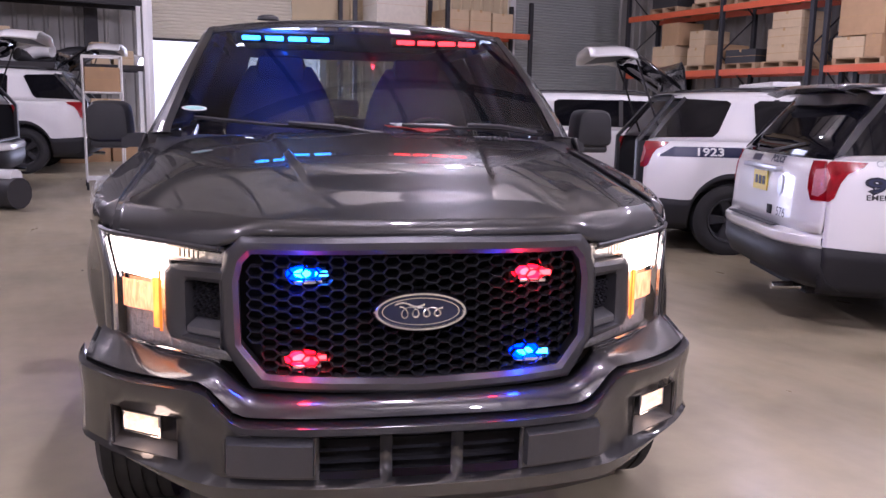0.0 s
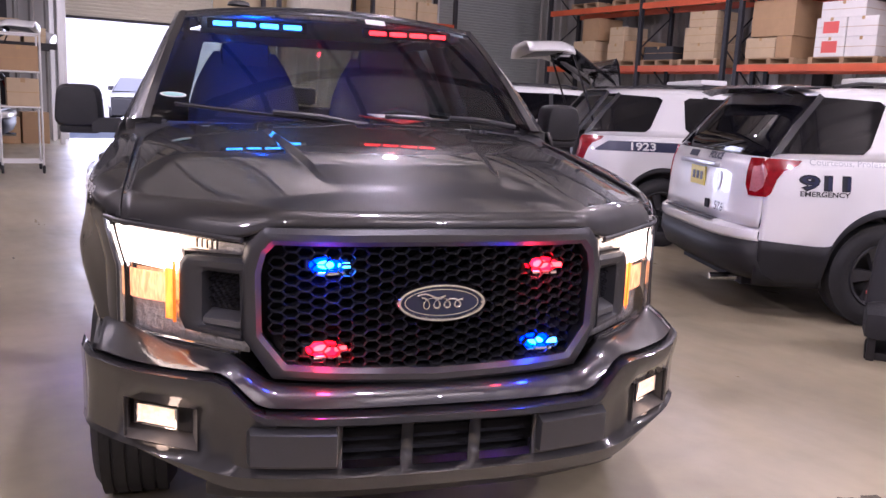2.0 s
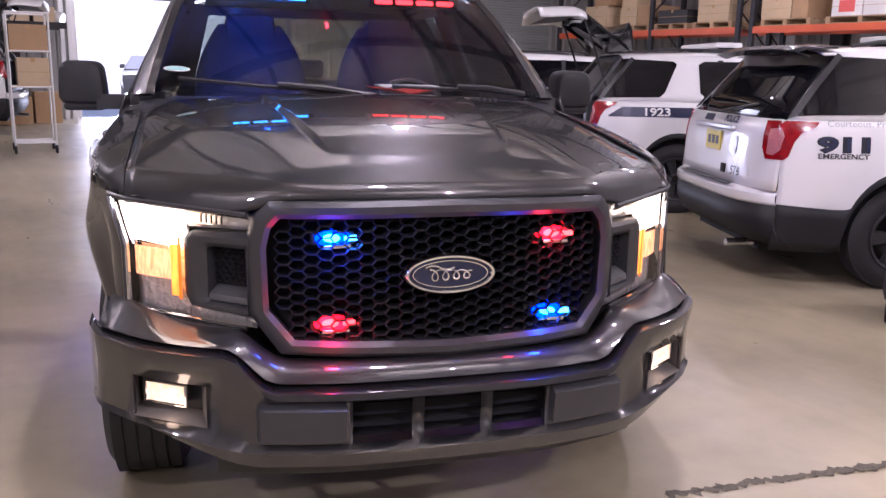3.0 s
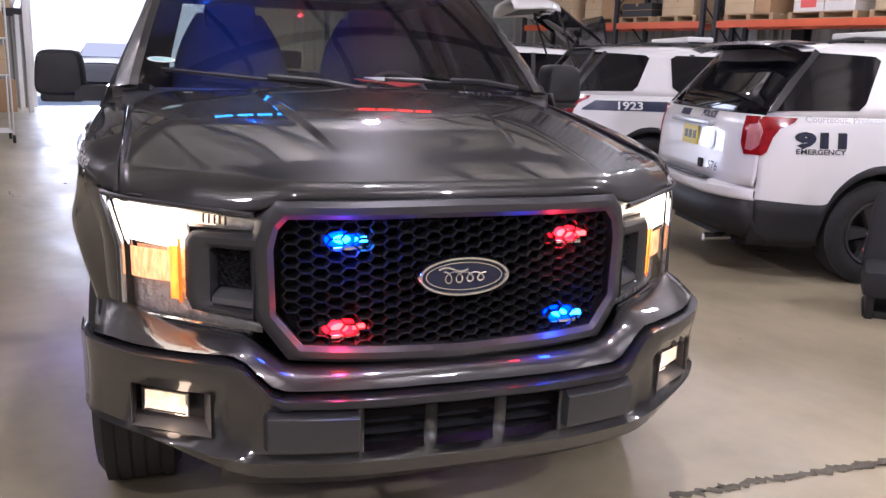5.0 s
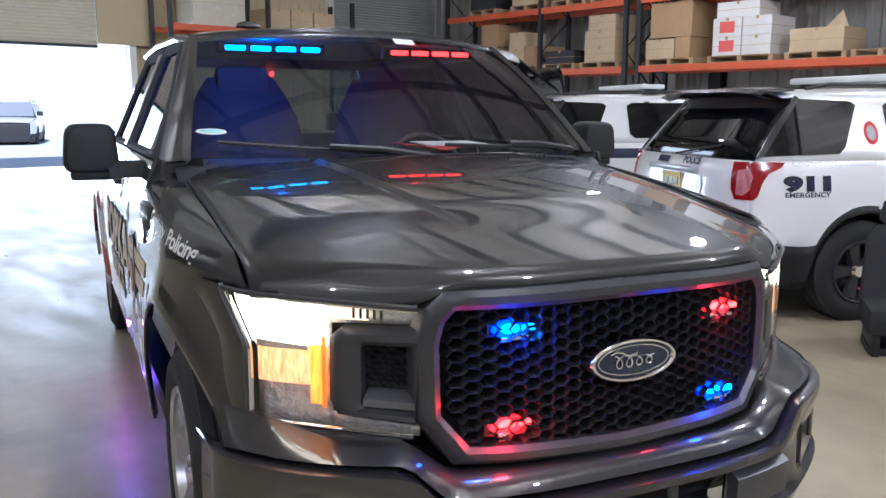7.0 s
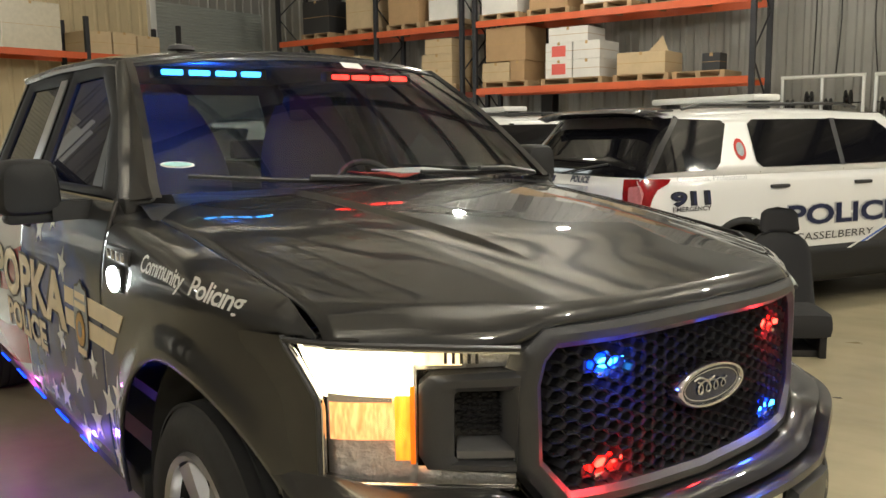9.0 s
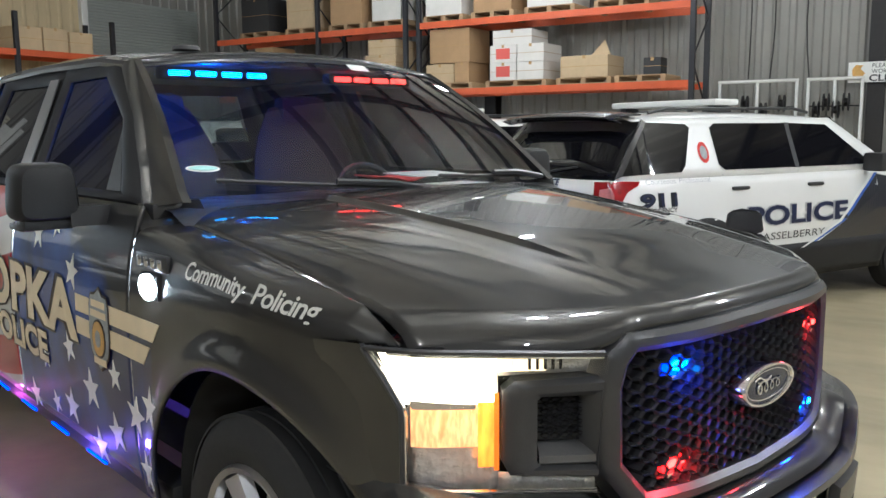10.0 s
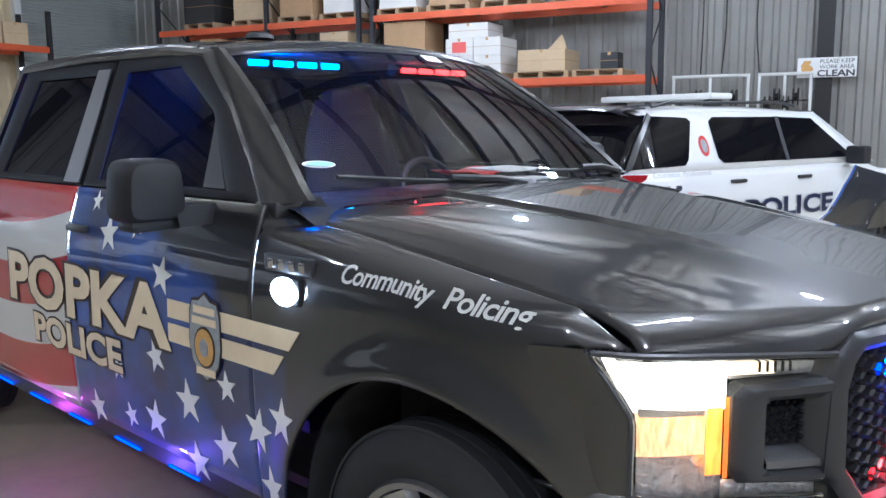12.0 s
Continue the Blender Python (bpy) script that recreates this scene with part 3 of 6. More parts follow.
# sign, pipe frames and cables on the east wall
sg = part("wall_sign", boxes((14.86, 14.885, 0.50, 1.50, 2.36, 2.72), bevel=0.004), WHITEVINYL, smooth=False)
sg.matrix_world = SITE
tagged(sg, "white wall sign asking to keep the work area clean", "sign")
on_sign = lambda a, b, lift: (14.858 - lift, 1.5 - a, 2.36 + b)
decal("letter", "PLEASE KEEP", 0.105, lambda a, b, l: on_sign(a + 0.38, b + 0.255, l), DARKTRIM, sg, 0.58)
decal("letter", "WORK AREA", 0.105, lambda a, b, l: on_sign(a + 0.38, b + 0.155, l), DARKTRIM, sg, 0.58)
decal("letter", "CLEAN", 0.16, lambda a, b, l: on_sign(a + 0.34, b + 0.02, l), PLASTIC, sg, 0.63, offset=0.004)
part("picture_mark", patch([(0.08, 0.1), (0.2, 0.05), (0.28, 0.16), (0.2, 0.24), (0.24, 0.3), (0.12, 0.31), (0.06, 0.22)], on_sign), GOLD, sg, smooth=False)
for q0, q1 in ((2.35, 3.75), (1.25, 2.15)):
    fr = thing("pipe_frame", "white pipe frame standing against the wall", "frame", SITE, "pipe frames")
    for q in (q0, (q0 + q1) / 2, q1):
        part("upright", tube([(14.8, q, -0.08), (14.8, q, 2.42)], 0.03), WHITEMETAL, fr)
    part("top_rail", tube([(14.8, q0 - 0.03, 2.44), (14.8, q1 + 0.03, 2.44)], 0.032), WHITEMETAL, fr)
    for k in range(4):
        sp = lathe([(-0.05, 0.05), (-0.05, 0.16), (-0.035, 0.16), (-0.035, 0.07), (0.035, 0.07), (0.035, 0.16), (0.05, 0.16), (0.05, 0.05)], 18)
        bmesh.ops.rotate(sp, verts=sp.verts, matrix=Matrix.Rotation(radians(90), 3, "Z"))
        bmesh.ops.translate(sp, verts=sp.verts, vec=(14.8, q0 + 0.25 + k * (q1 - q0 - 0.4) / 3, 2.02 - 0.14 * (k % 2)))
        part("spool", sp, STEELDARK, fr)
    part("spool_rod", tube([(14.8, q0, 1.95), (14.8, q1, 1.95)], 0.012), STEELDARK, fr)
for q, sag in ((2.9, 0.06), (2.2, -0.08), (3.3, 0.02)):
    cb = part("hanging_cable", tube([(15.15, q + sag * math.sin(k * 0.7), 7.0 - 0.5 * k) for k in range(10)], 0.012, sides=6), STEELDARK)
    cb.matrix_world = SITE
    tagged(cb, "thin black cable hanging down the wall", "cable")


# ---- the pickup ----
TRUCK_POSE = pose(0.014, 0, 0, 0, 0, -1.5)
HOODW = 0.90


def curve(table, x):
    """Catmull-Rom through a table."""
    n = len(table)
    if x <= table[0][0]:
        return table[0][1]
    if x >= table[-1][0]:
        return table[-1][1]
    i = max(k for k in range(n - 1) if table[k][0] <= x)
    (x0, y0), (x1, y1) = table[i], table[i + 1]
    m0 = (y1 - table[i - 1][1]) / (x1 - table[i - 1][0]) if i else (y1 - y0) / (x1 - x0)
    m1 = (table[i + 2][1] - y0) / (table[i + 2][0] - x0) if i + 2 < n else (y1 - y0) / (x1 - x0)
    h = x1 - x0
    t = (x - x0) / h
    return (2 * t**3 - 3 * t**2 + 1) * y0 + (t**3 - 2 * t**2 + t) * h * m0 + (-2 * t**3 + 3 * t**2) * y1 + (t**3 - t**2) * h * m1


def step_up(a, b, x):
    t = min(1, max(0, (x - a) / (b - a)))
    return t * t * (3 - 2 * t)


AXLE_F, AXLE_R, AXLE_Z, ARCH = 0.94, 4.61, 0.42, 0.53
SIDE = [(0.3, 1.01), (0.42, 1.036), (0.55, 1.051), (0.75, 1.06), (0.95, 1.06), (1.1, 1.052), (1.2, 1.036), (1.28, 1.012), (1.36, 0.984)]


def side_x(y, z):
    x = curve(SIDE, z)
    if y < 0.95:
        x -= 0.146 * ((0.95 - y) / 0.53) ** 2
    for ax in (AXLE_F, AXLE_R):
        d = math.hypot(y - ax, z - AXLE_Z)
        x += 0.018 * math.exp(-(((d - ARCH) / 0.07) ** 2))
    return x


def fender_x(y, z, roll):
    """Fender skin, rolling over to the bonnet along its top."""
    x, b = side_x(y, z), lerp_table(FENDER_TOP, y)
    return x - (x - roll) * min(1, max(0, (z - (b - 0.07)) / 0.07)) ** 3.5


def arch_z(y, floor):
    z = floor
    for ax in (AXLE_F, AXLE_R):
        if abs(y - ax) < ARCH:
            z = max(z, AXLE_Z + math.sqrt(ARCH**2 - (y - ax) ** 2))
    return z


NOSE = [(0, 0.0), (0.3, 0.02), (0.53, 0.095), (0.62, 0.155), (0.72, 0.235), (0.8, 0.30), (0.88, 0.37), (0.935, 0.45), (0.968, 0.53), (1.0, 0.61)]
BUMPER = [(0, -0.06), (0.3, -0.05), (0.55, 0.0), (0.72, 0.075), (0.86, 0.17), (0.94, 0.26), (1.0, 0.35), (1.028, 0.46)]


def flag_wrap(name):
    """Grey paint that passes into a star field and waving stripes towards the rear, as printed vinyl."""
    m = mat(name, (0.029, 0.029, 0.030), 0.40, 0.0, coat=1.0, spec=0.25)
    m.node_tree.nodes["Principled BSDF"].inputs["Coat Roughness"].default_value = 0.025
    nt = m.node_tree
    L, N = nt.links.new, nt.nodes.new

    def op(kind, a, b=None, c=None):
        n = N("ShaderNodeMath")
        n.operation = kind
        for i, v in enumerate((a, b, c)):
            if v is None:
                continue
            if isinstance(v, (int, float)):
                n.inputs[i].default_value = v
            else:
                L(v, n.inputs[i])
        return n.outputs[0]

    tc, sep, noi = N("ShaderNodeTexCoord"), N("ShaderNodeSeparateXYZ"), N("ShaderNodeTexNoise")
    noi.inputs["Scale"].default_value, noi.inputs["Detail"].default_value = 2.6, 3
    L(tc.outputs["Object"], sep.inputs[0])
    L(tc.outputs["Object"], noi.inputs["Vector"])
    y, z, f = sep.outputs[1], sep.outputs[2], noi.outputs["Fac"]
    line = op("MULTIPLY_ADD", y, 0.36, 0.30)
    edge = op("SUBTRACT", op("ADD", line, op("MULTIPLY", f, 0.25)), z)
    low = N("ShaderNodeMapRange")
    low.inputs[1].default_value, low.inputs[2].default_value = -0.03, 0.04
    L(edge, low.inputs[0])
    fore = N("ShaderNodeMapRange")
    fore.inputs[1].default_value, fore.inputs[2].default_value = 1.43, 1.52
    L(y, fore.inputs[0])
    field = op("MULTIPLY", low.outputs[0], fore.outputs[0])
    aft = N("ShaderNodeMapRange")
    aft.inputs[1].default_value, aft.inputs[2].default_value = 2.875, 2.885
    L(y, aft.inputs[0])
    ramp = N("ShaderNodeValToRGB")
    ramp.color_ramp.elements[0].position, ramp.color_ramp.elements[0].color = 0.38, (0.008, 0.018, 0.09, 1)
    ramp.color_ramp.elements[1].position, ramp.color_ramp.elements[1].color = 0.66, (0.03, 0.09, 0.42, 1)
    L(f, ramp.inputs[0])
    wave = op("SINE", op("ADD", op("MULTIPLY", z, 17.5), op("MULTIPLY", op("SINE", op("MULTIPLY", y, 2.2)), 1.6)))
    bars = N("ShaderNodeValToRGB")
    bars.color_ramp.elements[0].position, bars.color_ramp.elements[0].color = 0.0, (0.45, 0.02, 0.025, 1)
    bars.color_ramp.elements[1].position, bars.color_ramp.elements[1].color = 0.08, (0.72, 0.70, 0.66, 1)
    L(wave, bars.inputs[0])
    base = (0.029, 0.0285, 0.030, 1)
    m1, m2 = N("ShaderNodeMix"), N("ShaderNodeMix")
    m1.data_type = m2.data_type = "RGBA"
    m1.inputs[6].default_value = base
    L(field, m1.inputs[0])
    L(ramp.outputs[0], m1.inputs[7])
    L(aft.outputs[0], m2.inputs[0])
    L(m1.outputs[2], m2.inputs[6])
    L(bars.outputs[0], m2.inputs[7])
    L(m2.outputs[2], nt.nodes["Principled BSDF"].inputs["Base Color"])
    bare = op("MULTIPLY", op("SUBTRACT", 1.0, field), op("SUBTRACT", 1.0, aft.outputs[0]))
    L(op("MULTIPLY", bare, 0.45), nt.nodes["Principled BSDF"].inputs["Metallic"])
    return m


HALOSOFT = lamp_mat("lit_reflector", (0.75, 0.5, 0.22), (1.0, 0.8, 0.5), 2.2, (60, 60, 20))
FOGLIT = lamp_mat("lit_fog_lamp", (0.75, 0.5, 0.26), (1.0, 0.80, 0.52), 0.85, (60, 25, 60))
AMBER = lamp_mat("lit_amber_lamp", (0.9, 0.16, 0.01), (1.0, 0.42, 0.04), 1.7, (50, 50, 12))
AMBERPALE = lamp_mat("lit_pale_amber_lamp", (0.70, 0.16, 0.04), (1.0, 0.52, 0.22), 1.25, (90, 90, 22))
AMBERLINE = mat("amber_reflector", (0.9, 0.3, 0.02), 0.25, emit=(1.0, 0.10, 0.003), power=0.9)
FLAG = flag_wrap("printed_flag_vinyl")

truck = thing("pickup_truck", "dark grey police pickup truck with lit lights and flag-wrapped doors", "pickup truck", TRUCK_POSE)


def hood():
    """Flat bonnet with a creased nose and two ridges beside the raised middle."""
    outs = [HOODW * u for u in (0.0, 0.08, 0.16, 0.22)]
    rows = []
    cuts = span(0, 1, 34)
    for k in range(len(cuts) + 7):
        v = 0.0 if k < 8 else cuts[k - 7]
        crest = 0.245 + 0.19 * max(v, 0.0)
        half = outs + [crest - 0.006, crest - 0.001, crest + 0.001, crest + 0.021, crest + 0.023, crest + 0.036] + [crest + 0.036 + (HOODW - crest - 0.036) * q for q in span(0, 1, 20)[1:]]
        r = []
        for x in [-q for q in half[:0:-1]] + half:
            ax = abs(x)
            lamp = step_up(0.44, 0.60, ax)
            yl = curve([(0, 0.045), (0.3, 0.06), (0.53, 0.112), (0.7, 0.215), (0.8, 0.30), (0.91, 0.40)], ax)
            zl = 1.126 - 0.042 * lamp
            yc, zc = yl + 0.035 + 0.065 * lamp + 0.05 * step_up(0.7, 0.9, ax), zl + 0.036 + 0.046 * lamp
            yr = curve([(0, 1.36), (0.4, 1.39), (0.7, 1.47), (0.9, 1.57)], ax)
            zr = 1.340 - 0.020 * (ax / HOODW) ** 3
            if k < 8:
                f = (-0.6, 0.0, 0.35, 0.62, 0.8, 0.9, 0.96, 1.0)[k]
                y = yl + (yc - yl) * max(0, f) ** 1.5
                z = zl - 0.012 if f < 0 else zl + (zc - zl) * (1 - (1 - f) ** 1.35)
            else:
                y = yc + (yr - yc) * v
                z = zc + (zr - zc) * v + 0.072 * v * (1 - v)
            rise = 0.013 * step_up(0.18, 0.40, v)
            z += rise * (1 - min(1, max(0, (ax - crest) / 0.022))) + 0.016 * (1 - (ax / HOODW) ** 2) * (1 - (1 - v) ** 2)
            z -= 0.022 * max(0, (ax - 0.72) / (HOODW - 0.72)) ** 2.4 * (1 - (1 - v) ** 4)
            r.append((x, y, z))
        rows.append(r)
    ob = part("hood", grid(rows), PAINT, truck)
    return thick(ob, 0.012)


hood()
FENDER_TOP = [(0.4, 1.086), (0.5, 1.142), (0.55, 1.169), (0.632, 1.1804), (0.713, 1.1923), (0.856, 1.2136), (1.009, 1.2361), (1.213, 1.2638), (1.417, 1.2871), (1.57, 1.301), (1.61, 1.304)]


def lamp_edge(z):
    """Outer edge of the headlight, which leans outward to the top."""
    return 0.912 + 0.043 * min(1, max(0, (z - 0.945) / 0.135))


def side_panel(name, s, y0, y1, zlow, ztop, material, roll=None, n=22, label=""):
    ys = span(y0, y1, max(6, int((y1 - y0) / (0.01 if y0 < 0.5 else 0.02))))
    rows = []
    for y in ys:
        a, b = arch_z(y, zlow), ztop(y)
        r = []
        for t in span(0, 1, n + (14 if roll is not None else 0)):
            z = a + (b - a) * (1 - (1 - t) ** (1.7 if roll is not None else 1))
            x = side_x(y, z)
            if roll is not None:
                x = fender_x(y, z, roll)
            r.append((s * x, y, z))
        rows.append(r)
    cut = (lambda i, j: 0.735 < rows[i][j][2] < 1.084 and rows[i + 1][j][1] < curve(NOSE, lamp_edge(rows[i][j][2]) + 0.018)) if y0 < 0.5 else None
    ob = part(name, grid(rows, skip=cut), material, truck, label)
    return thick(ob, 0.012, -1.0 if s < 0 else 1.0)


for s in (-1, 1):
    wrap = FLAG if s < 0 else PAINT
    side_panel("fender", s, 0.42, 1.605, 0.40, lambda y: lerp_table(FENDER_TOP, y), wrap, HOODW + 0.006)
    side_panel("front_door", s, 1.612, 2.874, 0.44, lambda y: 1.345, wrap, label="front door wrapped with a blue star field" if s < 0 else "")
    side_panel("rear_door", s, 2.882, 3.86, 0.44, lambda y: 1.345, wrap, label="rear door wrapped with red and white stripes" if s < 0 else "")
    side_panel("cab_corner", s, 3.868, 3.96, 0.44, lambda y: 1.345, wrap)
    side_panel("bed_side", s, 4.0, 5.72, 0.44, lambda y: 1.36, wrap)
    part("rocker_panel", boxes((min(s * 0.90, s * 1.0), max(s * 0.90, s * 1.0), 1.48, 4.0, 0.34, 0.445), bevel=0.02), PLASTIC, truck)
    for ax in (AXLE_F, AXLE_R):
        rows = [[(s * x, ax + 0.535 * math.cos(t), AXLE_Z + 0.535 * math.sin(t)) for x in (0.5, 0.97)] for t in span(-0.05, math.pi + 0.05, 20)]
        ob = part("wheel_well", grid(rows), CAVITYSHADE, truck)
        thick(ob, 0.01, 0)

part("underbody", boxes((-0.52, 0.52, 0.25, 5.6, 0.36, 0.60), (-0.8, 0.8, 1.55, 3.95, 0.40, 0.60)), CAVITYSHADE, truck, smooth=False)
part("engine_bay", boxes((-0.74, 0.74, 0.42, 1.3, 0.55, 1.02)), CAVITYSHADE, truck, smooth=False)


# front end
def gy(ax):
    return curve([(0, 0.035), (0.3, 0.05), (0.5, 0.10), (0.57, 0.135)], ax)


def front(a, b, d):
    return (a, gy(abs(a)) + d, b)


def sym(half):
    return half + [(-a, b) for a, b in half[::-1]]


def dense(pts, n=6):
    out = []
    for i, p in enumerate(pts):
        q = pts[(i + 1) % len(pts)]
        out += [(p[0] + (q[0] - p[0]) * k / n, p[1] + (q[1] - p[1]) * k / n) for k in range(n)]
    return out


outer = dense(sym([(0.0, 1.118), (0.50, 1.112), (0.545, 1.065), (0.565, 0.99), (0.56, 0.79), (0.475, 0.672), (0.0, 0.655)]))
inner = dense(sym([(0.0, 1.068), (0.472, 1.064), (0.497, 1.035), (0.51, 0.98), (0.505, 0.80), (0.435, 0.715), (0.0, 0.702)]))
part("grille_frame", ring(outer, inner, lambda a, b, d: front(a, b, d - 0.02), 0.07, 0.014), DARKTRIM, truck, "satin charcoal grille surround")
# flat sheet whose dark colour gives the shade behind the mesh
part("grille_back", prism(outer, lambda a, b, d: front(a, b, d + 0.075), 0.01), CAVITYSHADE, truck, smooth=False)


def honeycomb():
    """Flattened hexagonal cells with walls that have depth."""
    bm = bmesh.new()
    W, H = 0.0515, 0.032
    for k in range(-13, 14):
        for r in range(11):
            x, z = k * 0.75 * W, 0.722 + r * H + (k % 2) * H / 2
            half = 0.49 if 0.79 < z < 1.03 else 0.455
            if abs(x) > half or z > 1.058:
                continue
            hexo = [(x + W * 0.50 * u, z + H * v) for u, v in ((-0.5, 0.5), (0.5, 0.5), (1.0, 0.0), (0.5, -0.5), (-0.5, -0.5), (-1.0, 0.0))]
            rows = []
            for sc, d in ((1.0, 0.06), (1.0, 0.006), (0.95, 0.0), (0.86, 0.007), (0.80, 0.06)):
                pts = [(x + (a - x) * sc, z + (b - z) * sc) for a, b in hexo]
                rows.append([front(a, b, d) for a, b in pts] + [front(*pts[0], d)])
            grid(rows, bm)
    return bm


ob = part("grille_mesh", honeycomb(), GRILLE, truck, "gloss black honeycomb mesh", smooth=False)
ob["kind"] = "stuff"

badge = part("emblem", ring(ellipse(0.135, 0.058, 48, 0, 0.907), ellipse(0.119, 0.045, 48, 0, 0.907), lambda a, b, d: (a, -0.004 + d, b), 0.05, 0.006), CHROME, truck, "chrome-rimmed oval emblem")
part("emblem_face", prism(ellipse(0.121, 0.047, 48, 0, 0.907), lambda a, b, d: (a, 0.004 + d, b), 0.02), BADGEBLUE, badge)
part("emblem_line", ring(ellipse(0.112, 0.040, 48, 0, 0.907), ellipse(0.109, 0.0375, 48, 0, 0.907), lambda a, b, d: (a, 0.0015 + d, b), 0.004), CHROME, badge)
part("emblem_stroke", tube([(-0.062 + 0.125 * t + 0.016 * math.sin(8 * math.pi * t), 0.001, 0.905 + 0.017 * math.cos(8 * math.pi * t) * (1 - 0.35 * t)) for t in span(0, 1, 80)], 0.0028, sides=6), CHROME, badge)
part("emblem_stroke", tube([(-0.075 + 0.085 * t, 0.001, 0.927 + 0.006 * math.sin(2 * math.pi * t)) for t in span(0, 1, 20)], 0.003, sides=6), CHROME, badge)


def led_module(x, z, material, name):
    m = part("grille_light", boxes((x - 0.062, x + 0.062, 0.082, 0.12, z - 0.02, z + 0.02), bevel=0.008), PLASTIC, truck, "small flashing warning light in the grille")
    hot = LEDCYAN if material is LEDBLUE else LEDHOT
    part("led_lens", prism(ellipse(0.052, 0.022, 24, x, z + 0.002), lambda a, b, e: (a, 0.070 + e, b), 0.014), material, m)
    part("led_core", prism(ellipse(0.024, 0.012, 20, x - 0.006, z + 0.004), lambda a, b, e: (a, 0.064 + e, b), 0.008), hot, m)
    part("led_segment", boxes((x + 0.030, x + 0.066, 0.066, 0.082, z - 0.006, z + 0.008), bevel=0.003), hot, m)
    part("bezel", boxes((x - 0.03, x + 0.05, 0.066, 0.085, z - 0.027, z - 0.016), bevel=0.003), CHROME, m)


led_module(-0.325, 1.005, LEDBLUE, "blue")
led_module(0.335, 1.0, LEDRED, "red")
led_module(-0.33, 0.757, LEDRED, "red")
led_module(0.335, 0.757, LEDBLUE, "blue")


def nose_y(ax):
    return curve(NOSE, ax)


def on_nose(s, ax, z, d=0.0):
    """A spot on the nose; d metres further in, along the local normal in plan."""
    y = nose_y(ax)
    t = (nose_y(ax + 0.005) - nose_y(ax - 0.005)) / 0.01
    n = Vector((t, -1)).normalized()
    return (s * (ax - n.x * d), y - n.y * d, z)


def nose_patch(s, a0, a1, z0, z1, d, n=8, m=4, bm=None):
    """z0 and z1: functions of ax."""
    rows = [[on_nose(s, ax, z0(ax) + (z1(ax) - z0(ax)) * k / m, d) for k in range(m + 1)] for ax in span(a0, a1, n)]
    return grid(rows, bm)


def lamp_patch(s, a0, inset, z0, z1, d):
    """Patch of the nose that ends at the lamp's leaning outer edge."""
    return grid([[on_nose(s, a0 + (lamp_edge(z) - inset - a0) * f, z + (0.010 * f if z == z1 else 0), d) for z in span(z0, z1, 4)] for f in span(0, 1, 8)])


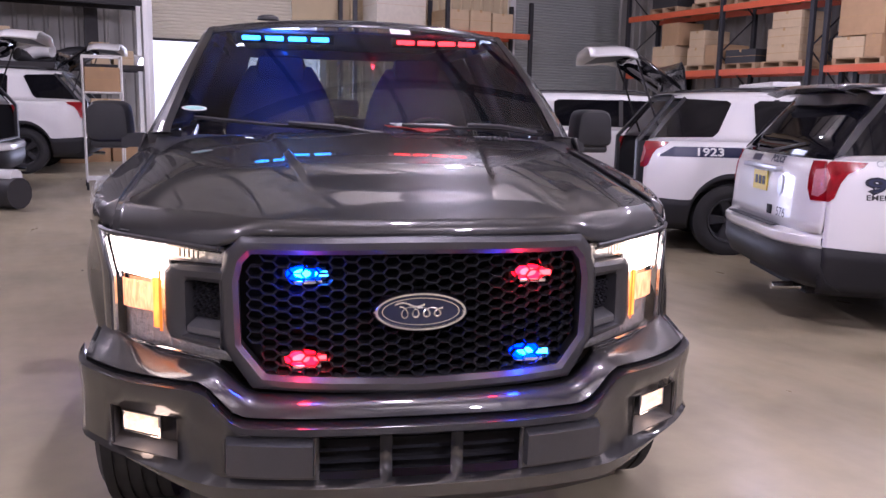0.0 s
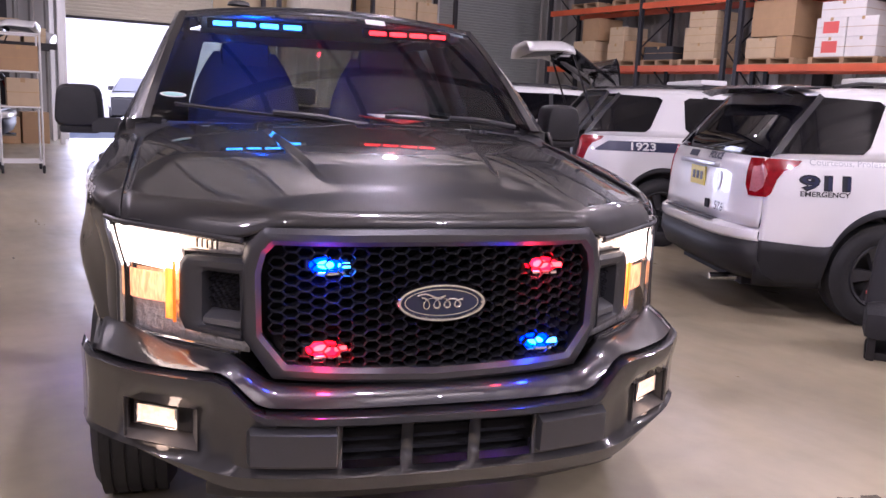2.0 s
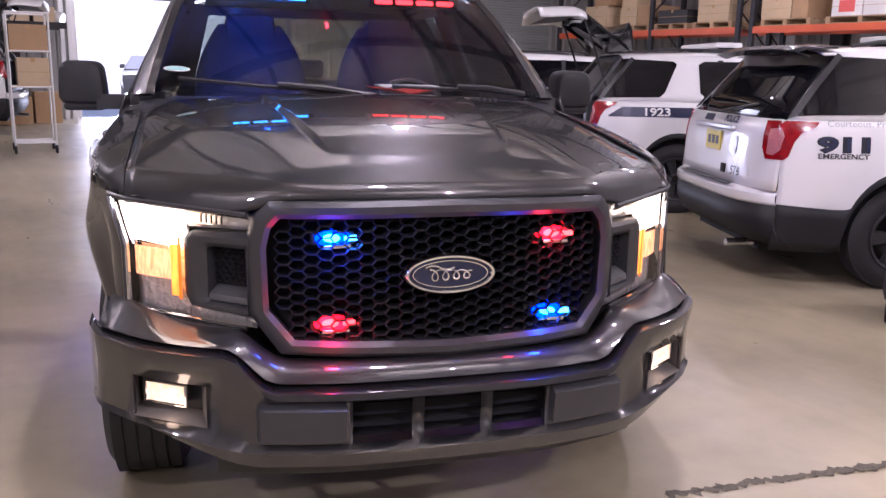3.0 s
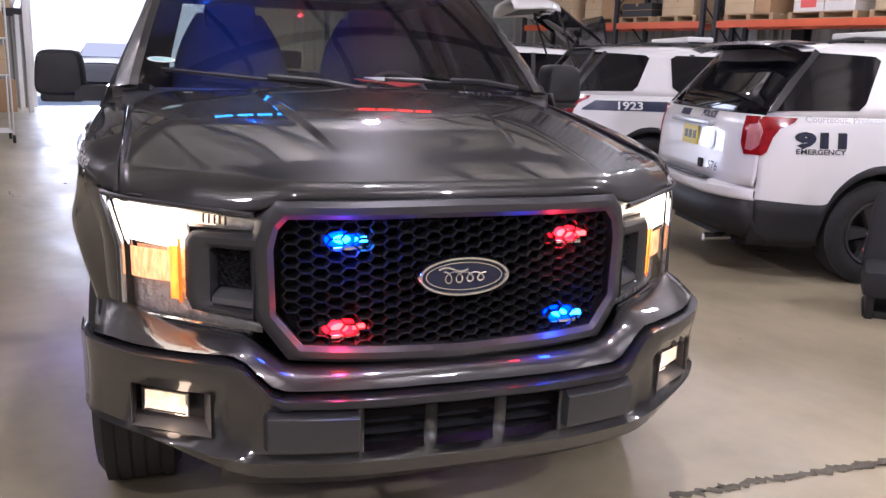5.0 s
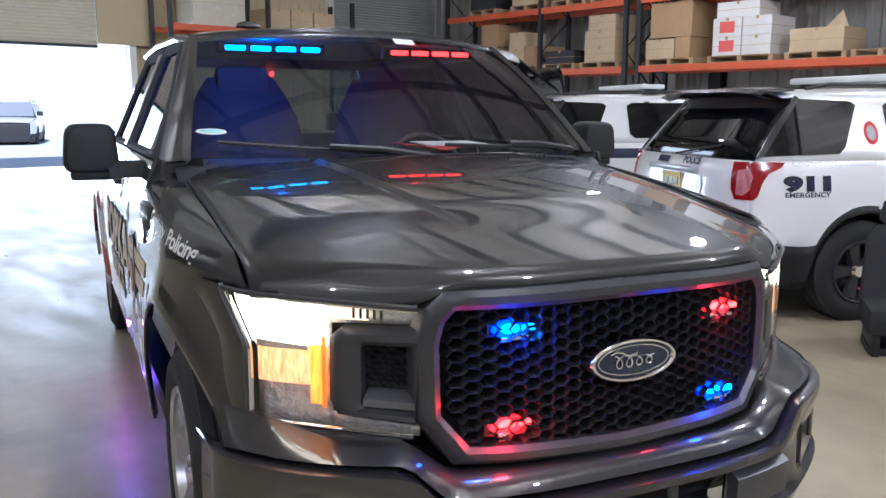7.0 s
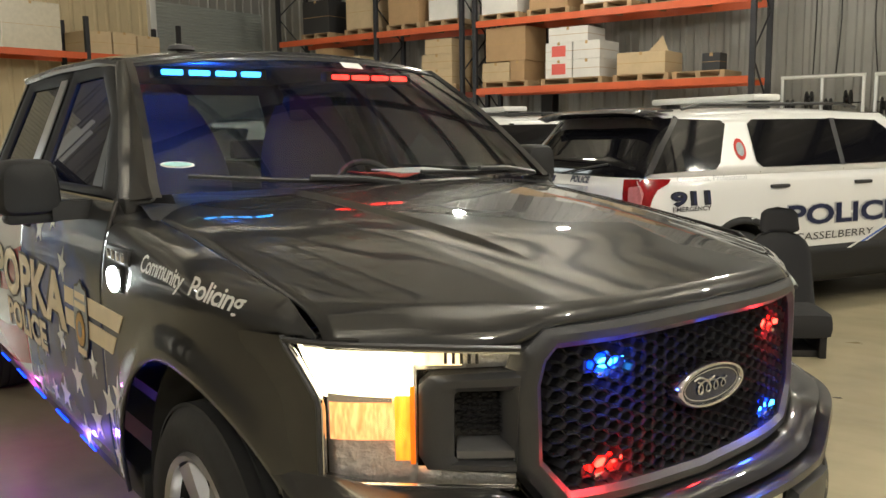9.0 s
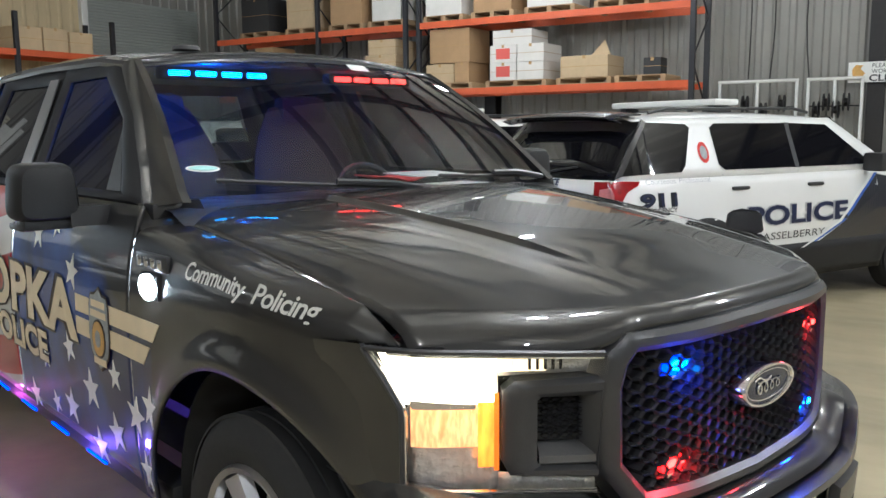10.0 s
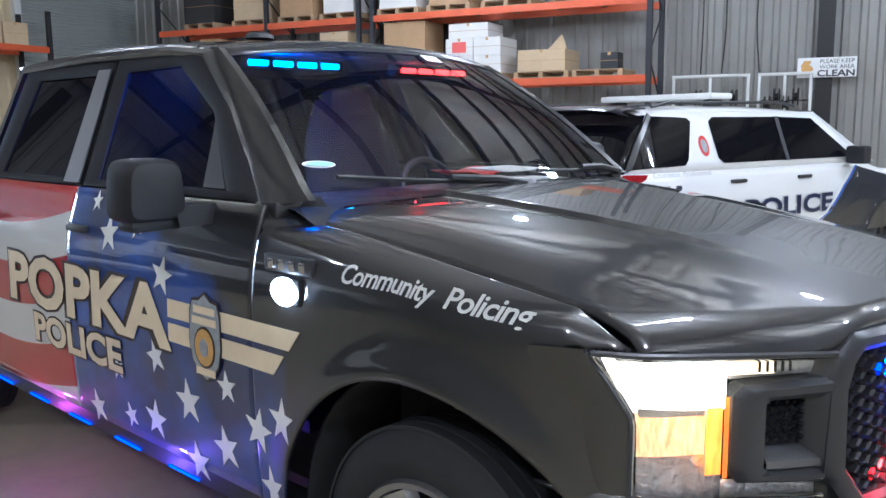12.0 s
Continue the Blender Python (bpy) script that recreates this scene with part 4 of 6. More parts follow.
def headlight(s):
    top = lambda ax: 1.070 + 0.014 * (ax - 0.545) / 0.4
    hl = part("headlight", headlight_shell(s, top, 0.0), LENS, truck, "lit C-shaped headlight with amber turn signal")
    hl.visible_shadow = False
    housing = thick(part("housing", headlight_shell(s, top, 0.045), CLEARLENS, hl, "bright faceted reflector"), 0.004)
    part("beam_lamp", lamp_patch(s, 0.752, 0.005, 0.955, 1.062, 0.022), HALOGEN, hl)
    part("beam_shade", lamp_patch(s, 0.79, 0.012, 0.944, 0.955, 0.018), CHROME, hl)
    part("upper_strip", nose_patch(s, 0.665, 0.752, lambda a: 1.030, lambda a: top(a) - 0.010, 0.024), HALOSOFT, hl)
    part("turn_signal", lamp_patch(s, 0.785, 0.008, 0.850, 0.944, 0.030), AMBERPALE, hl, "pale amber ribbed turn signal")
    part("side_marker", nose_patch(s, 0.757, 0.786, lambda a: 0.805, lambda a: 0.960, 0.020), AMBER, hl, "bright amber marker")
    part("marker_edge", nose_patch(s, 0.749, 0.758, lambda a: 0.80, lambda a: 0.985, 0.010), AMBERLINE, hl)
    part("chrome_edge", tube([on_nose(s, lamp_edge(0.755 + 0.325 * t) - 0.004, 0.755 + 0.325 * t, 0.006) for t in span(0, 1, 13)], 0.008, sides=6), CHROME, hl)
    part("chrome_edge", tube([on_nose(s, a, 0.745 + 0.008 * (a - 0.57) / 0.33, 0.006) for a in span(0.57, 0.90, 10)], 0.007, sides=6), CHROME, hl)
    part("chrome_edge", tube([on_nose(s, a, top(a) - 0.008, 0.006) for a in span(0.56, 0.93, 12)], 0.005, sides=6), CHROME, hl)
    part("edge_trim", tube([on_nose(s, lamp_edge(0.742 + 0.345 * t), 0.742 + 0.345 * t, -0.001) for t in span(0, 1, 15)], 0.006, sides=6), DARKTRIM, hl)
    part("top_trim", tube([on_nose(s, a, top(a) + 0.003, -0.003) for a in span(0.56, 0.952, 14)], 0.0075, sides=6), DARKTRIM, hl)
    rows = []
    for a in span(0.845, 0.955, 8):
        k = min(1, max(0.12, (0.955 - a) / 0.08))
        rows.append([on_nose(s, a, top(a) + h * k, d) for h, d in ((0.0, 0.006), (0.014, 0.004), (0.024, 0.03), (0.034, 0.08), (0.044, 0.13))])
    part("fender_corner", grid(rows), PAINT, truck)
    rows = []
    for z in span(0.70, 1.095, 14):
        r = []
        for k, d in ((0.0, 0.012), (0.002, -0.004), (0.02, -0.005), (0.036, -0.003), (0.055, 0.004)):
            x, y, zz = on_nose(1, lamp_edge(z) + k, z, d)
            b = lerp_table(FENDER_TOP, max(y, 0.42))
            x -= (x - HOODW - 0.006) * min(1, max(0, (z - (b - 0.07)) / 0.07)) ** 3.5
            r.append((s * x, y, zz))
        rows.append(r)
    part("fender_edge", grid(rows), PAINT, truck)
    for k in range(5):
        a = 0.635 + k * 0.014
        part("fin", nose_patch(s, a, a + 0.006, lambda v: 1.034, lambda v: top(v) - 0.012, 0.02, 1, 1), STEELDARK, hl)
    # bracket between the arms of the lamp
    br = lambda a, b, d: on_nose(s, a, b, d + 0.004)
    o = dense([(0.556, 1.018), (0.722, 1.008), (0.742, 0.985), (0.744, 0.82), (0.728, 0.784), (0.566, 0.774)], 5)
    i = dense([(0.562, 0.972), (0.672, 0.970), (0.680, 0.962), (0.680, 0.815), (0.672, 0.806), (0.568, 0.803)], 5)
    b = part("lamp_bracket", ring(o, i, br, 0.06, 0.012), DARKTRIM, truck, "charcoal bracket with an air slot")
    part("slot_back", prism(o, lambda a, z, d: on_nose(s, a, z, d + 0.062), 0.004), GRILLE, b, smooth=False)
    part("slot_step", grid([[br(a, 0.850, 0.056), br(a, 0.834, 0.020), br(a, 0.828, 0.012), br(a, 0.812, 0.010), br(a, 0.806, 0.016)] for a in span(0.568, 0.676, 5)]), SATIN, b, "satin grey shelf")
    bm = bmesh.new()
    for r in range(7):
        for c in range(5):
            a, z = 0.585 + c * 0.019 + (r % 2) * 0.009, 0.865 + r * 0.0145
            hx = [(a + 0.009 * math.cos(t), z + 0.007 * math.sin(t)) for t in [math.pi * k / 3 for k in range(6)]]
            grid([[on_nose(s, a + (p[0] - a) * k, z + (p[1] - z) * k, d) for p in hx + hx[:1]] for k, d in ((1.15, 0.055), (1.0, 0.045), (0.8, 0.055))], bm)
    part("slot_mesh", bm, GRILLE, b, smooth=False)["kind"] = "stuff"


def headlight_shell(s, top, d):
    bm = bmesh.new()
    nose_patch(s, 0.55, 0.747, lambda a: 1.022 - 0.008 * (a - 0.55) / 0.2, top, d, 8, 3, bm)
    rows = []
    for f in span(0, 1, 12):
        r = []
        for k in range(16):
            z = 0.738 + (1.082 - 0.738) * k / 15
            ax = 0.747 + f * (lamp_edge(z) - 0.747)
            r.append(on_nose(s, ax, min(z, top(ax)), d))
        rows.append(r)
    grid(rows, bm)
    nose_patch(s, 0.562, 0.747, lambda a: 0.734 + 0.004 * (a - 0.565) / 0.19, lambda a: 0.770 + 0.012 * (a - 0.565) / 0.19, d, 8, 2, bm)
    bmesh.ops.remove_doubles(bm, verts=bm.verts, dist=1e-4)
    return bm


for s in (-1, 1):
    headlight(s)


# bumper
def bump_top(ax):
    return 0.598 + 0.098 * step_up(0.50, 0.63, ax)


XS = sorted(set([round(s * v, 4) for s in (-1, 1) for v in (0, 0.04, 0.085, 0.12, 0.2, 0.29, 0.305, 0.38, 0.46, 0.50, 0.53, 0.56, 0.6, 0.64, 0.685, 0.74, 0.79, 0.84, 0.89, 0.915, 0.94, 0.965, 0.99, 1.01, 1.028)]))


def bumper_rows():
    rows = []
    for k in range(9):
        r = []
        for x in XS:
            ax = abs(x)
            y = curve(BUMPER, ax)
            hi = step_up(0.56, 0.66, ax)
            up = 0.095 * step_up(0.55, 0.9, ax)
            t = bump_top(ax)
            z, dy = [(0.352 + up, 0.10), (0.360 + 0.97 * up, 0.030), (0.374 + 0.9 * up, -0.002), (0.418 + 0.5 * up, -0.016), (0.438 + 0.04 * hi, 0.006), (0.562 + 0.04 * hi, 0.004), (t - 0.022, -0.018), (t - 0.004, -0.014), (t + 0.006, 0.07)][k]
            r.append((x, y + dy + 0.10 * max(0, ax - 0.9) * (k < 2), z))
        rows.append(r)
    return rows


def bumper_skip(i, j):
    x = (XS[j] + XS[j + 1]) / 2
    ax = abs(x)
    if i == 4 and (ax < 0.085 or 0.12 < ax < 0.29):
        return True
    return i == 4 and 0.685 < ax < 0.89


thick(part("bumper", grid(bumper_rows(), skip=bumper_skip), PAINT, truck), 0.012)
part("slot_back", grid([[(x, curve(BUMPER, abs(x)) + 0.10, z) for x in span(-0.32, 0.32, 8)] for z in (0.42, 0.58)]), CAVITYSHADE, truck)
for k in range(3):
    z = 0.458 + k * 0.036
    part("intake_bar", grid([[(x, curve(BUMPER, abs(x)) + dy, z + dz) for x in span(-0.29, 0.29, 8)] for dy, dz in ((0.075, 0.0), (0.06, 0.005), (0.075, 0.01))]), GRILLE, truck)
for s in (-1, 1):
    rows = [[(s * a, curve(BUMPER, a) - 0.004 + d + e, z) for a, e in [(0.302, 0.03), (0.309, 0.0)] + [(q, 0.0) for q in span(0.33, 0.525, 5)] + [(0.545, 0.0), (0.553, 0.03)]] for z, d in ((0.446, 0.02), (0.455, -0.016), (0.548, -0.022), (0.563, 0.012))]
    part("tow_hook_cover", grid(rows), DARKTRIM, truck, "plain charcoal bumper insert")
    # fog lamp pocket
    ins = lambda a, z, d: (s * (a - 0.0), curve(BUMPER, a) + d, z)
    rows = []
    for d, sh in ((0.0, 0.0), (0.10, 0.012)):
        rows.append([ins(a, z, d) for a, z in ((0.685 + sh, 0.478 + sh), (0.89 - sh, 0.478 + sh), (0.89 - sh, 0.602 - sh), (0.685 + sh, 0.602 - sh), (0.685 + sh, 0.478 + sh))])
    bm = grid(rows)
    fp = part("fog_lamp_pocket", bm, POCKET, truck, "recessed pocket with a lit fog lamp")
    part("pocket_back", grid([[ins(a, z, 0.105) for a in span(0.66, 0.915, 4)] for z in (0.47, 0.62)]), PLASTIC, fp)
    fog = part("fog_lamp", grid([[ins(a, z, 0.055) for a in span(0.745, 0.855, 4)] for z in (0.518, 0.574)]), FOGLIT, fp, "lit rectangular fog lamp")
    o = [(0.738, 0.511), (0.862, 0.511), (0.862, 0.581), (0.738, 0.581)]
    i = [(0.748, 0.519), (0.852, 0.519), (0.852, 0.573), (0.748, 0.573)]
    part("fog_rim", ring(o, i, lambda a, b, d: ins(a, b, 0.045 + d), 0.05, 0.004), CHROME, fp)


def cap_rows():
    rows = []
    for k in range(6):
        r = []
        for x in span(-0.985, 0.985, 60):
            ax = abs(x)
            hi = step_up(0.46, 0.60, ax)
            t, b = 0.660 + 0.078 * hi + 0.04 * step_up(0.72, 0.95, ax), bump_top(ax) + 0.006
            yt = gy(min(ax, 0.5)) * (1 - hi) + nose_y(ax) * hi
            yb = curve(BUMPER, ax) + 0.05
            z, y = [(t, yt + 0.04), (t - 0.004, yt - 0.012), (t - 0.25 * (t - b), yt - 0.035 - 0.01 * (1 - hi)), (b + 0.45 * (t - b), (yt + yb) / 2 - 0.035), (b + 0.1 * (t - b), yb - 0.02), (b - 0.01, yb)][k]
            r.append((x, y, z))
        rows.append(r)
    return rows


thick(part("bumper_cap", grid(cap_rows()), PAINT, truck), 0.01)
part("valance", grid([[(x, curve(BUMPER, abs(x)) + d, z) for x in span(-0.66, 0.66, 24)] for z, d in ((0.368, 0.05), (0.32, 0.08), (0.28, 0.15))]), PLASTIC, truck)


# cab
def belt_x(z):
    return 0.985 - (z - 1.345) * 0.44


def cab(s):
    return lambda a, b, d: (s * (belt_x(b) - d), a, b)


def screen_point(u, v):
    """u across -1..1, v up 0..1."""
    w = 0.885 + (0.735 - 0.885) * v
    y0, y1 = 1.41 + 0.14 * u * u, 2.13 + 0.08 * u * u
    z0, z1 = 1.335 + 0.03 * u * u, 1.90 - 0.05 * u * u
    bow = math.sin(math.pi * v)
    return Vector((u * w, y0 + (y1 - y0) * v - 0.015 * bow, z0 + (z1 - z0) * v + 0.02 * bow))


def mirror_shell(s):
    """Rounded housing, deepest in the middle, open towards the rear."""
    rows = []
    for d, k in ((2.0, 0.98), (1.97, 1.0), (1.92, 0.99), (1.885, 0.94), (1.868, 0.84), (1.862, 0.6), (1.86, 0.0)):
        r = []
        for t in span(0, 2 * math.pi, 32):
            c, z = math.cos(t), math.sin(t)
            c, z = math.copysign(abs(c) ** 0.42, c), math.copysign(abs(z) ** 0.42, z)
            r.append((s * (1.19 + (0.1 - 0.008 * z) * c * k), d, 1.385 + 0.098 * z * k))
        rows.append(r)
    bm = grid(rows)
    bmesh.ops.remove_doubles(bm, verts=bm.verts, dist=1e-5)
    return bm


ws = part("windscreen", grid([[screen_point(u, v) for u in span(-1, 1, 20)] for v in span(0, 1, 12)]), WINDSCREEN, truck, "clear windscreen with blue visor light on its upper part")
ws.visible_shadow = False
thick(part("screen_surround", grid([[screen_point(u, v) + Vector((0, -0.002, 0.003)) for u in span(-1, 1, 20)] for v in (0.93, 1.0)]), GRILLE, truck), 0.003)
roof_rows = []
for t in span(0, 1, 16):
    r = []
    for u in span(-1, 1, 24):
        y0 = 2.125 + 0.085 * u * u
        y = y0 + (3.95 - y0) * t
        z = 1.903 + 0.055 * math.sin(math.pi * min(1, 0.8 * t)) ** 0.7 - 0.05 * u * u - 0.02 * max(0, abs(u) - 0.85) / 0.15 * min(1, 4 * t)
        r.append((u * (0.738 + 0.03 * min(1, t * 4)), y, z))
    roof_rows.append(r)
thick(part("roof", grid(roof_rows), PAINT, truck), 0.012)
antenna = part("roof_antenna", lathe([(0.0, 0.058), (0.016, 0.052), (0.024, 0.034), (0.027, 0.0)], 20), PLASTIC, truck)
antenna.matrix_basis = pose(-0.46, 2.36, 1.915, 0, -90, 0)
for s in (-1, 1):
    fo = dense([(1.66, 1.342), (2.872, 1.342), (2.945, 1.865), (2.34, 1.872), (1.96, 1.64)], 4)
    fi = dense([(1.86, 1.375), (2.76, 1.375), (2.82, 1.795), (2.42, 1.80), (2.09, 1.63)], 4)
    part("door_frame", ring(fo, fi, cab(s), 0.05, 0.012), DARKPAINT, truck)
    ro = dense([(2.88, 1.342), (3.90, 1.342), (3.88, 1.87), (2.953, 1.865)], 4)
    ri = dense([(3.02, 1.375), (3.74, 1.375), (3.70, 1.795), (3.06, 1.795)], 4)
    part("door_frame", ring(ro, ri, cab(s), 0.05, 0.012), DARKPAINT, truck)
    part("pillar_trim", prism([(2.885, 1.36), (3.025, 1.36), (3.065, 1.815), (2.95, 1.815)], lambda a, b, d: cab(s)(a, b, d - 0.006), 0.006), ALLOY if s < 0 else DARKTRIM, truck, "satin silver pillar trim", smooth=False)
    for pts, material in ((fi, TINTED), (ri, TINTED)):
        g = part("side_window", prism(pts, lambda a, b, d: cab(s)(a, b, d + 0.02), 0.004), material, truck, smooth=False)
        g.visible_shadow = False
    part("quarter_trim", prism([(1.87, 1.378), (2.0, 1.378), (2.06, 1.60)], lambda a, b, d: cab(s)(a, b, d + 0.012), 0.012), PLASTIC, truck, smooth=False)
    # windscreen pillar
    rows = []
    for v in span(-0.03, 1.0, 14):
        e = screen_point(1.0, min(1, max(0, v))) + Vector((0, 0.735, 0.52)) * (v - min(1, max(0, v)))
        k = min(1, max(0, v))
        o = Vector((0.975 - 0.215 * k, e.y + 0.13 - 0.02 * k, e.z - 0.03 + 0.0 * k))
        m = (e + o) / 2 + Vector((0.02, -0.02, 0.012))
        rows.append([(s * q.x, q.y, q.z) for q in (e + Vector((-0.02, -0.006, 0.004)), e + Vector((0.012, -0.01, 0.006)), m, o, o + Vector((-0.03, 0.03, 0)))])
    part("windscreen_pillar", grid(rows), PAINT, truck)
    part("roof_rail", tube([(s * 0.742, 2.24, 1.835), (s * 0.757, 2.5, 1.862), (s * 0.762, 3.2, 1.872), (s * 0.757, 3.9, 1.855)], 0.022), PAINT, truck)
    part("cowl_corner", grid([[(s * x, y, z) for x, y, z in r] for r in ([(0.80, 1.40, 1.30), (0.85, 1.44, 1.298), (0.904, 1.48, 1.292), (0.95, 1.52, 1.285), (0.985, 1.54, 1.262)], [(0.82, 1.50, 1.308), (0.87, 1.55, 1.312), (0.906, 1.60, 1.313), (0.97, 1.60, 1.302), (1.005, 1.60, 1.27)], [(0.82, 1.56, 1.36), (0.89, 1.62, 1.355), (0.95, 1.665, 1.35), (0.978, 1.67, 1.35), (0.986, 1.67, 1.338)])]), PAINT, truck)
    part("pillar_base", boxes((min(s * 0.80, s * 0.968), max(s * 0.80, s * 0.968), 1.585, 1.76, 1.27, 1.352), bevel=0.012), PAINT, truck)
    # mirror
    mi = part("mirror", mirror_shell(s), CLADDING, truck, "large black door mirror")
    part("mirror_base", boxes((min(s * 1.10, s * 1.27), max(s * 1.10, s * 1.27), 1.885, 1.985, 1.262, 1.30), bevel=0.016), CLADDING, mi)
    part("mirror_glass", boxes((min(s * 1.11, s * 1.27), max(s * 1.11, s * 1.27), 1.996, 2.0, 1.315, 1.465)), CHROME, mi)
    bm = grid([[(s * x, y, z) for y, z in ((1.86, 1.27), (1.87, 1.335), (1.96, 1.335), (1.97, 1.27), (1.86, 1.27))] for x in (1.13, 1.06, 1.05, 0.95)])
    part("mirror_arm", bm, CLADDING, mi)
    h = part("door_handle", boxes((min(s * 1.03, s * 1.062), max(s * 1.03, s * 1.062), 2.70, 2.86, 1.175, 1.205), bevel=0.012), PLASTIC, truck)
    part("door_handle", boxes((min(s * 1.03, s * 1.062), max(s * 1.03, s * 1.062), 3.62, 3.78, 1.175, 1.205), bevel=0.012), PLASTIC, truck)

# cab back, bed, tailgate
bo = dense([(-0.745, 1.875), (0.745, 1.875), (0.98, 1.34), (0.99, 0.5), (-0.99, 0.5), (-0.98, 1.34)], 2)
bi = dense([(-0.62, 1.80), (0.62, 1.80), (0.72, 1.40), (0.70, 1.38), (-0.70, 1.38), (-0.72, 1.40)], 2)
part("cab_back", ring(bo, bi, lambda a, b, d: (a, 3.97 - d, b), 0.04), PAINT, truck, smooth=False)
g = part("rear_window", prism(bi, lambda a, b, d: (a, 3.95 - d, b), 0.004), WINDSCREEN, truck, smooth=False)
g.visible_shadow = False
part("bed_floor", boxes((-0.82, 0.82, 4.0, 5.7, 0.72, 0.76)), PLASTIC, truck, smooth=False)
part("bed_liner", boxes((-0.93, -0.80, 4.0, 5.7, 0.72, 1.36), (0.80, 0.93, 4.0, 5.7, 0.72, 1.36), bevel=0.02), PLASTIC, truck)
part("tailgate", boxes((-0.93, 0.93, 5.68, 5.74, 0.72, 1.36), bevel=0.015), PAINT, truck)
part("rear_bumper", boxes((-0.95, 0.95, 5.7, 5.86, 0.48, 0.68), bevel=0.03), CHROME, truck)
for s in (-1, 1):
    part("tail_lamp", boxes((min(s * 0.88, s * 0.985), max(s * 0.88, s * 0.985), 5.66, 5.755, 0.9, 1.34), bevel=0.015), REDLENS, truck)

# cowl and wipers
part("cowl", grid([[(u * 0.925, y0 + 0.17 * u * u, z0 - 0.012 * u * u) for u in span(-1, 1, 20)] for y0, z0 in ((1.26, 1.29), (1.33, 1.318), (1.38, 1.338), (1.44, 1.345), (1.56, 1.34))]), PLASTIC, truck)
for k in range(26):
    u = -0.1 + 0.8 * k / 25
    part("cowl_louvre", boxes((u * 0.87 - 0.006, u * 0.87 + 0.006, 1.355 + 0.17 * u * u, 1.415 + 0.17 * u * u, 1.335, 1.352)), DARKTRIM, truck, smooth=False)
for a, b in ((-0.70, 0.04), (0.12, 0.66)):
    pts = []
    for t in span(0, 1, 8):
        x = a + (b - a) * t
        u = x / 0.8
        p = screen_point(u, 0.075 - 0.055 * t) + Vector((0, -0.02, 0.018))
        pts.append(p)
    w = part("wiper", tube(pts, 0.008, sides=6), PLASTIC, truck, "black windscreen wiper")
    part("wiper_arm", tube([pts[8] + Vector((0.03, -0.03, -0.012)), pts[6] + Vector((0, -0.022, 0.014)), pts[4] + Vector((0, -0.012, 0.014))], 0.011, sides=6), DARKTRIM, w)

# things on and behind the glass
st = part("window_sticker", prism(ellipse(0.05, 0.018, 24, -0.70, 0.0), lambda a, b, d: screen_point(a / 0.78, 0.165 + b / 0.9) + Vector((0, -0.004 - d, 0.004)), 0.001), WHITEVINYL, truck, "oval teal and white sticker")
part("sticker_centre", prism(ellipse(0.042, 0.012, 24, -0.70, 0.0), lambda a, b, d: screen_point(a / 0.78, 0.165 + b / 0.9) + Vector((0, -0.007 - d, 0.006)), 0.001), STICKER, st)
part("window_label", prism([(0.13, 0.875), (0.22, 0.875), (0.22, 0.93), (0.13, 0.93)], lambda a, b, d: screen_point(a / 0.66, b) + Vector((0, -0.004 - d, 0.004)), 0.001), WHITEVINYL, truck, smooth=False)

for s, a0, a1, material, label in ((-1, 0.14, 0.60, LEDCYAN, "lit blue interior visor light bar"), (1, 0.20, 0.64, LEDHOT, "lit red interior visor light bar")):
    vb = part("visor_light_bar", boxes((min(s * a0, s * a1) - 0.02, max(s * a0, s * a1) + 0.02, 2.255, 2.31, 1.79, 1.84), bevel=0.008), PLASTIC, truck, label)
    for k in range(4):
        x = s * (a0 + 0.055 + (a1 - a0 - 0.11) * k / 3)
        part("led", boxes((x - 0.046, x + 0.046, 2.245, 2.26, 1.803, 1.825), bevel=0.008), material, vb)

part("dashboard", grid([[(x, y + 0.06 * (x / 0.8) ** 2, z) for x in span(-0.86, 0.86, 12)] for y, z in ((1.50, 1.29), (1.75, 1.325), (2.02, 1.325), (2.10, 1.27), (2.08, 1.0), (2.05, 0.75))]), PLASTIC, truck)
wheel = part("steering_wheel", tube([(0.19 * math.cos(t), 0.0, 0.19 * math.sin(t)) for t in span(0, 2 * math.pi, 28)], 0.016), PLASTIC, truck)
wheel.matrix_basis = pose(0.40, 2.24, 1.24, -25, 0, 0)
part("steering_hub", boxes((0.33, 0.47, 2.22, 2.27, 1.17, 1.28), (0.24, 0.56, 2.235, 2.255, 1.225, 1.25), bevel=0.01), PLASTIC, wheel).matrix_parent_inverse = wheel.matrix_basis.inverted()


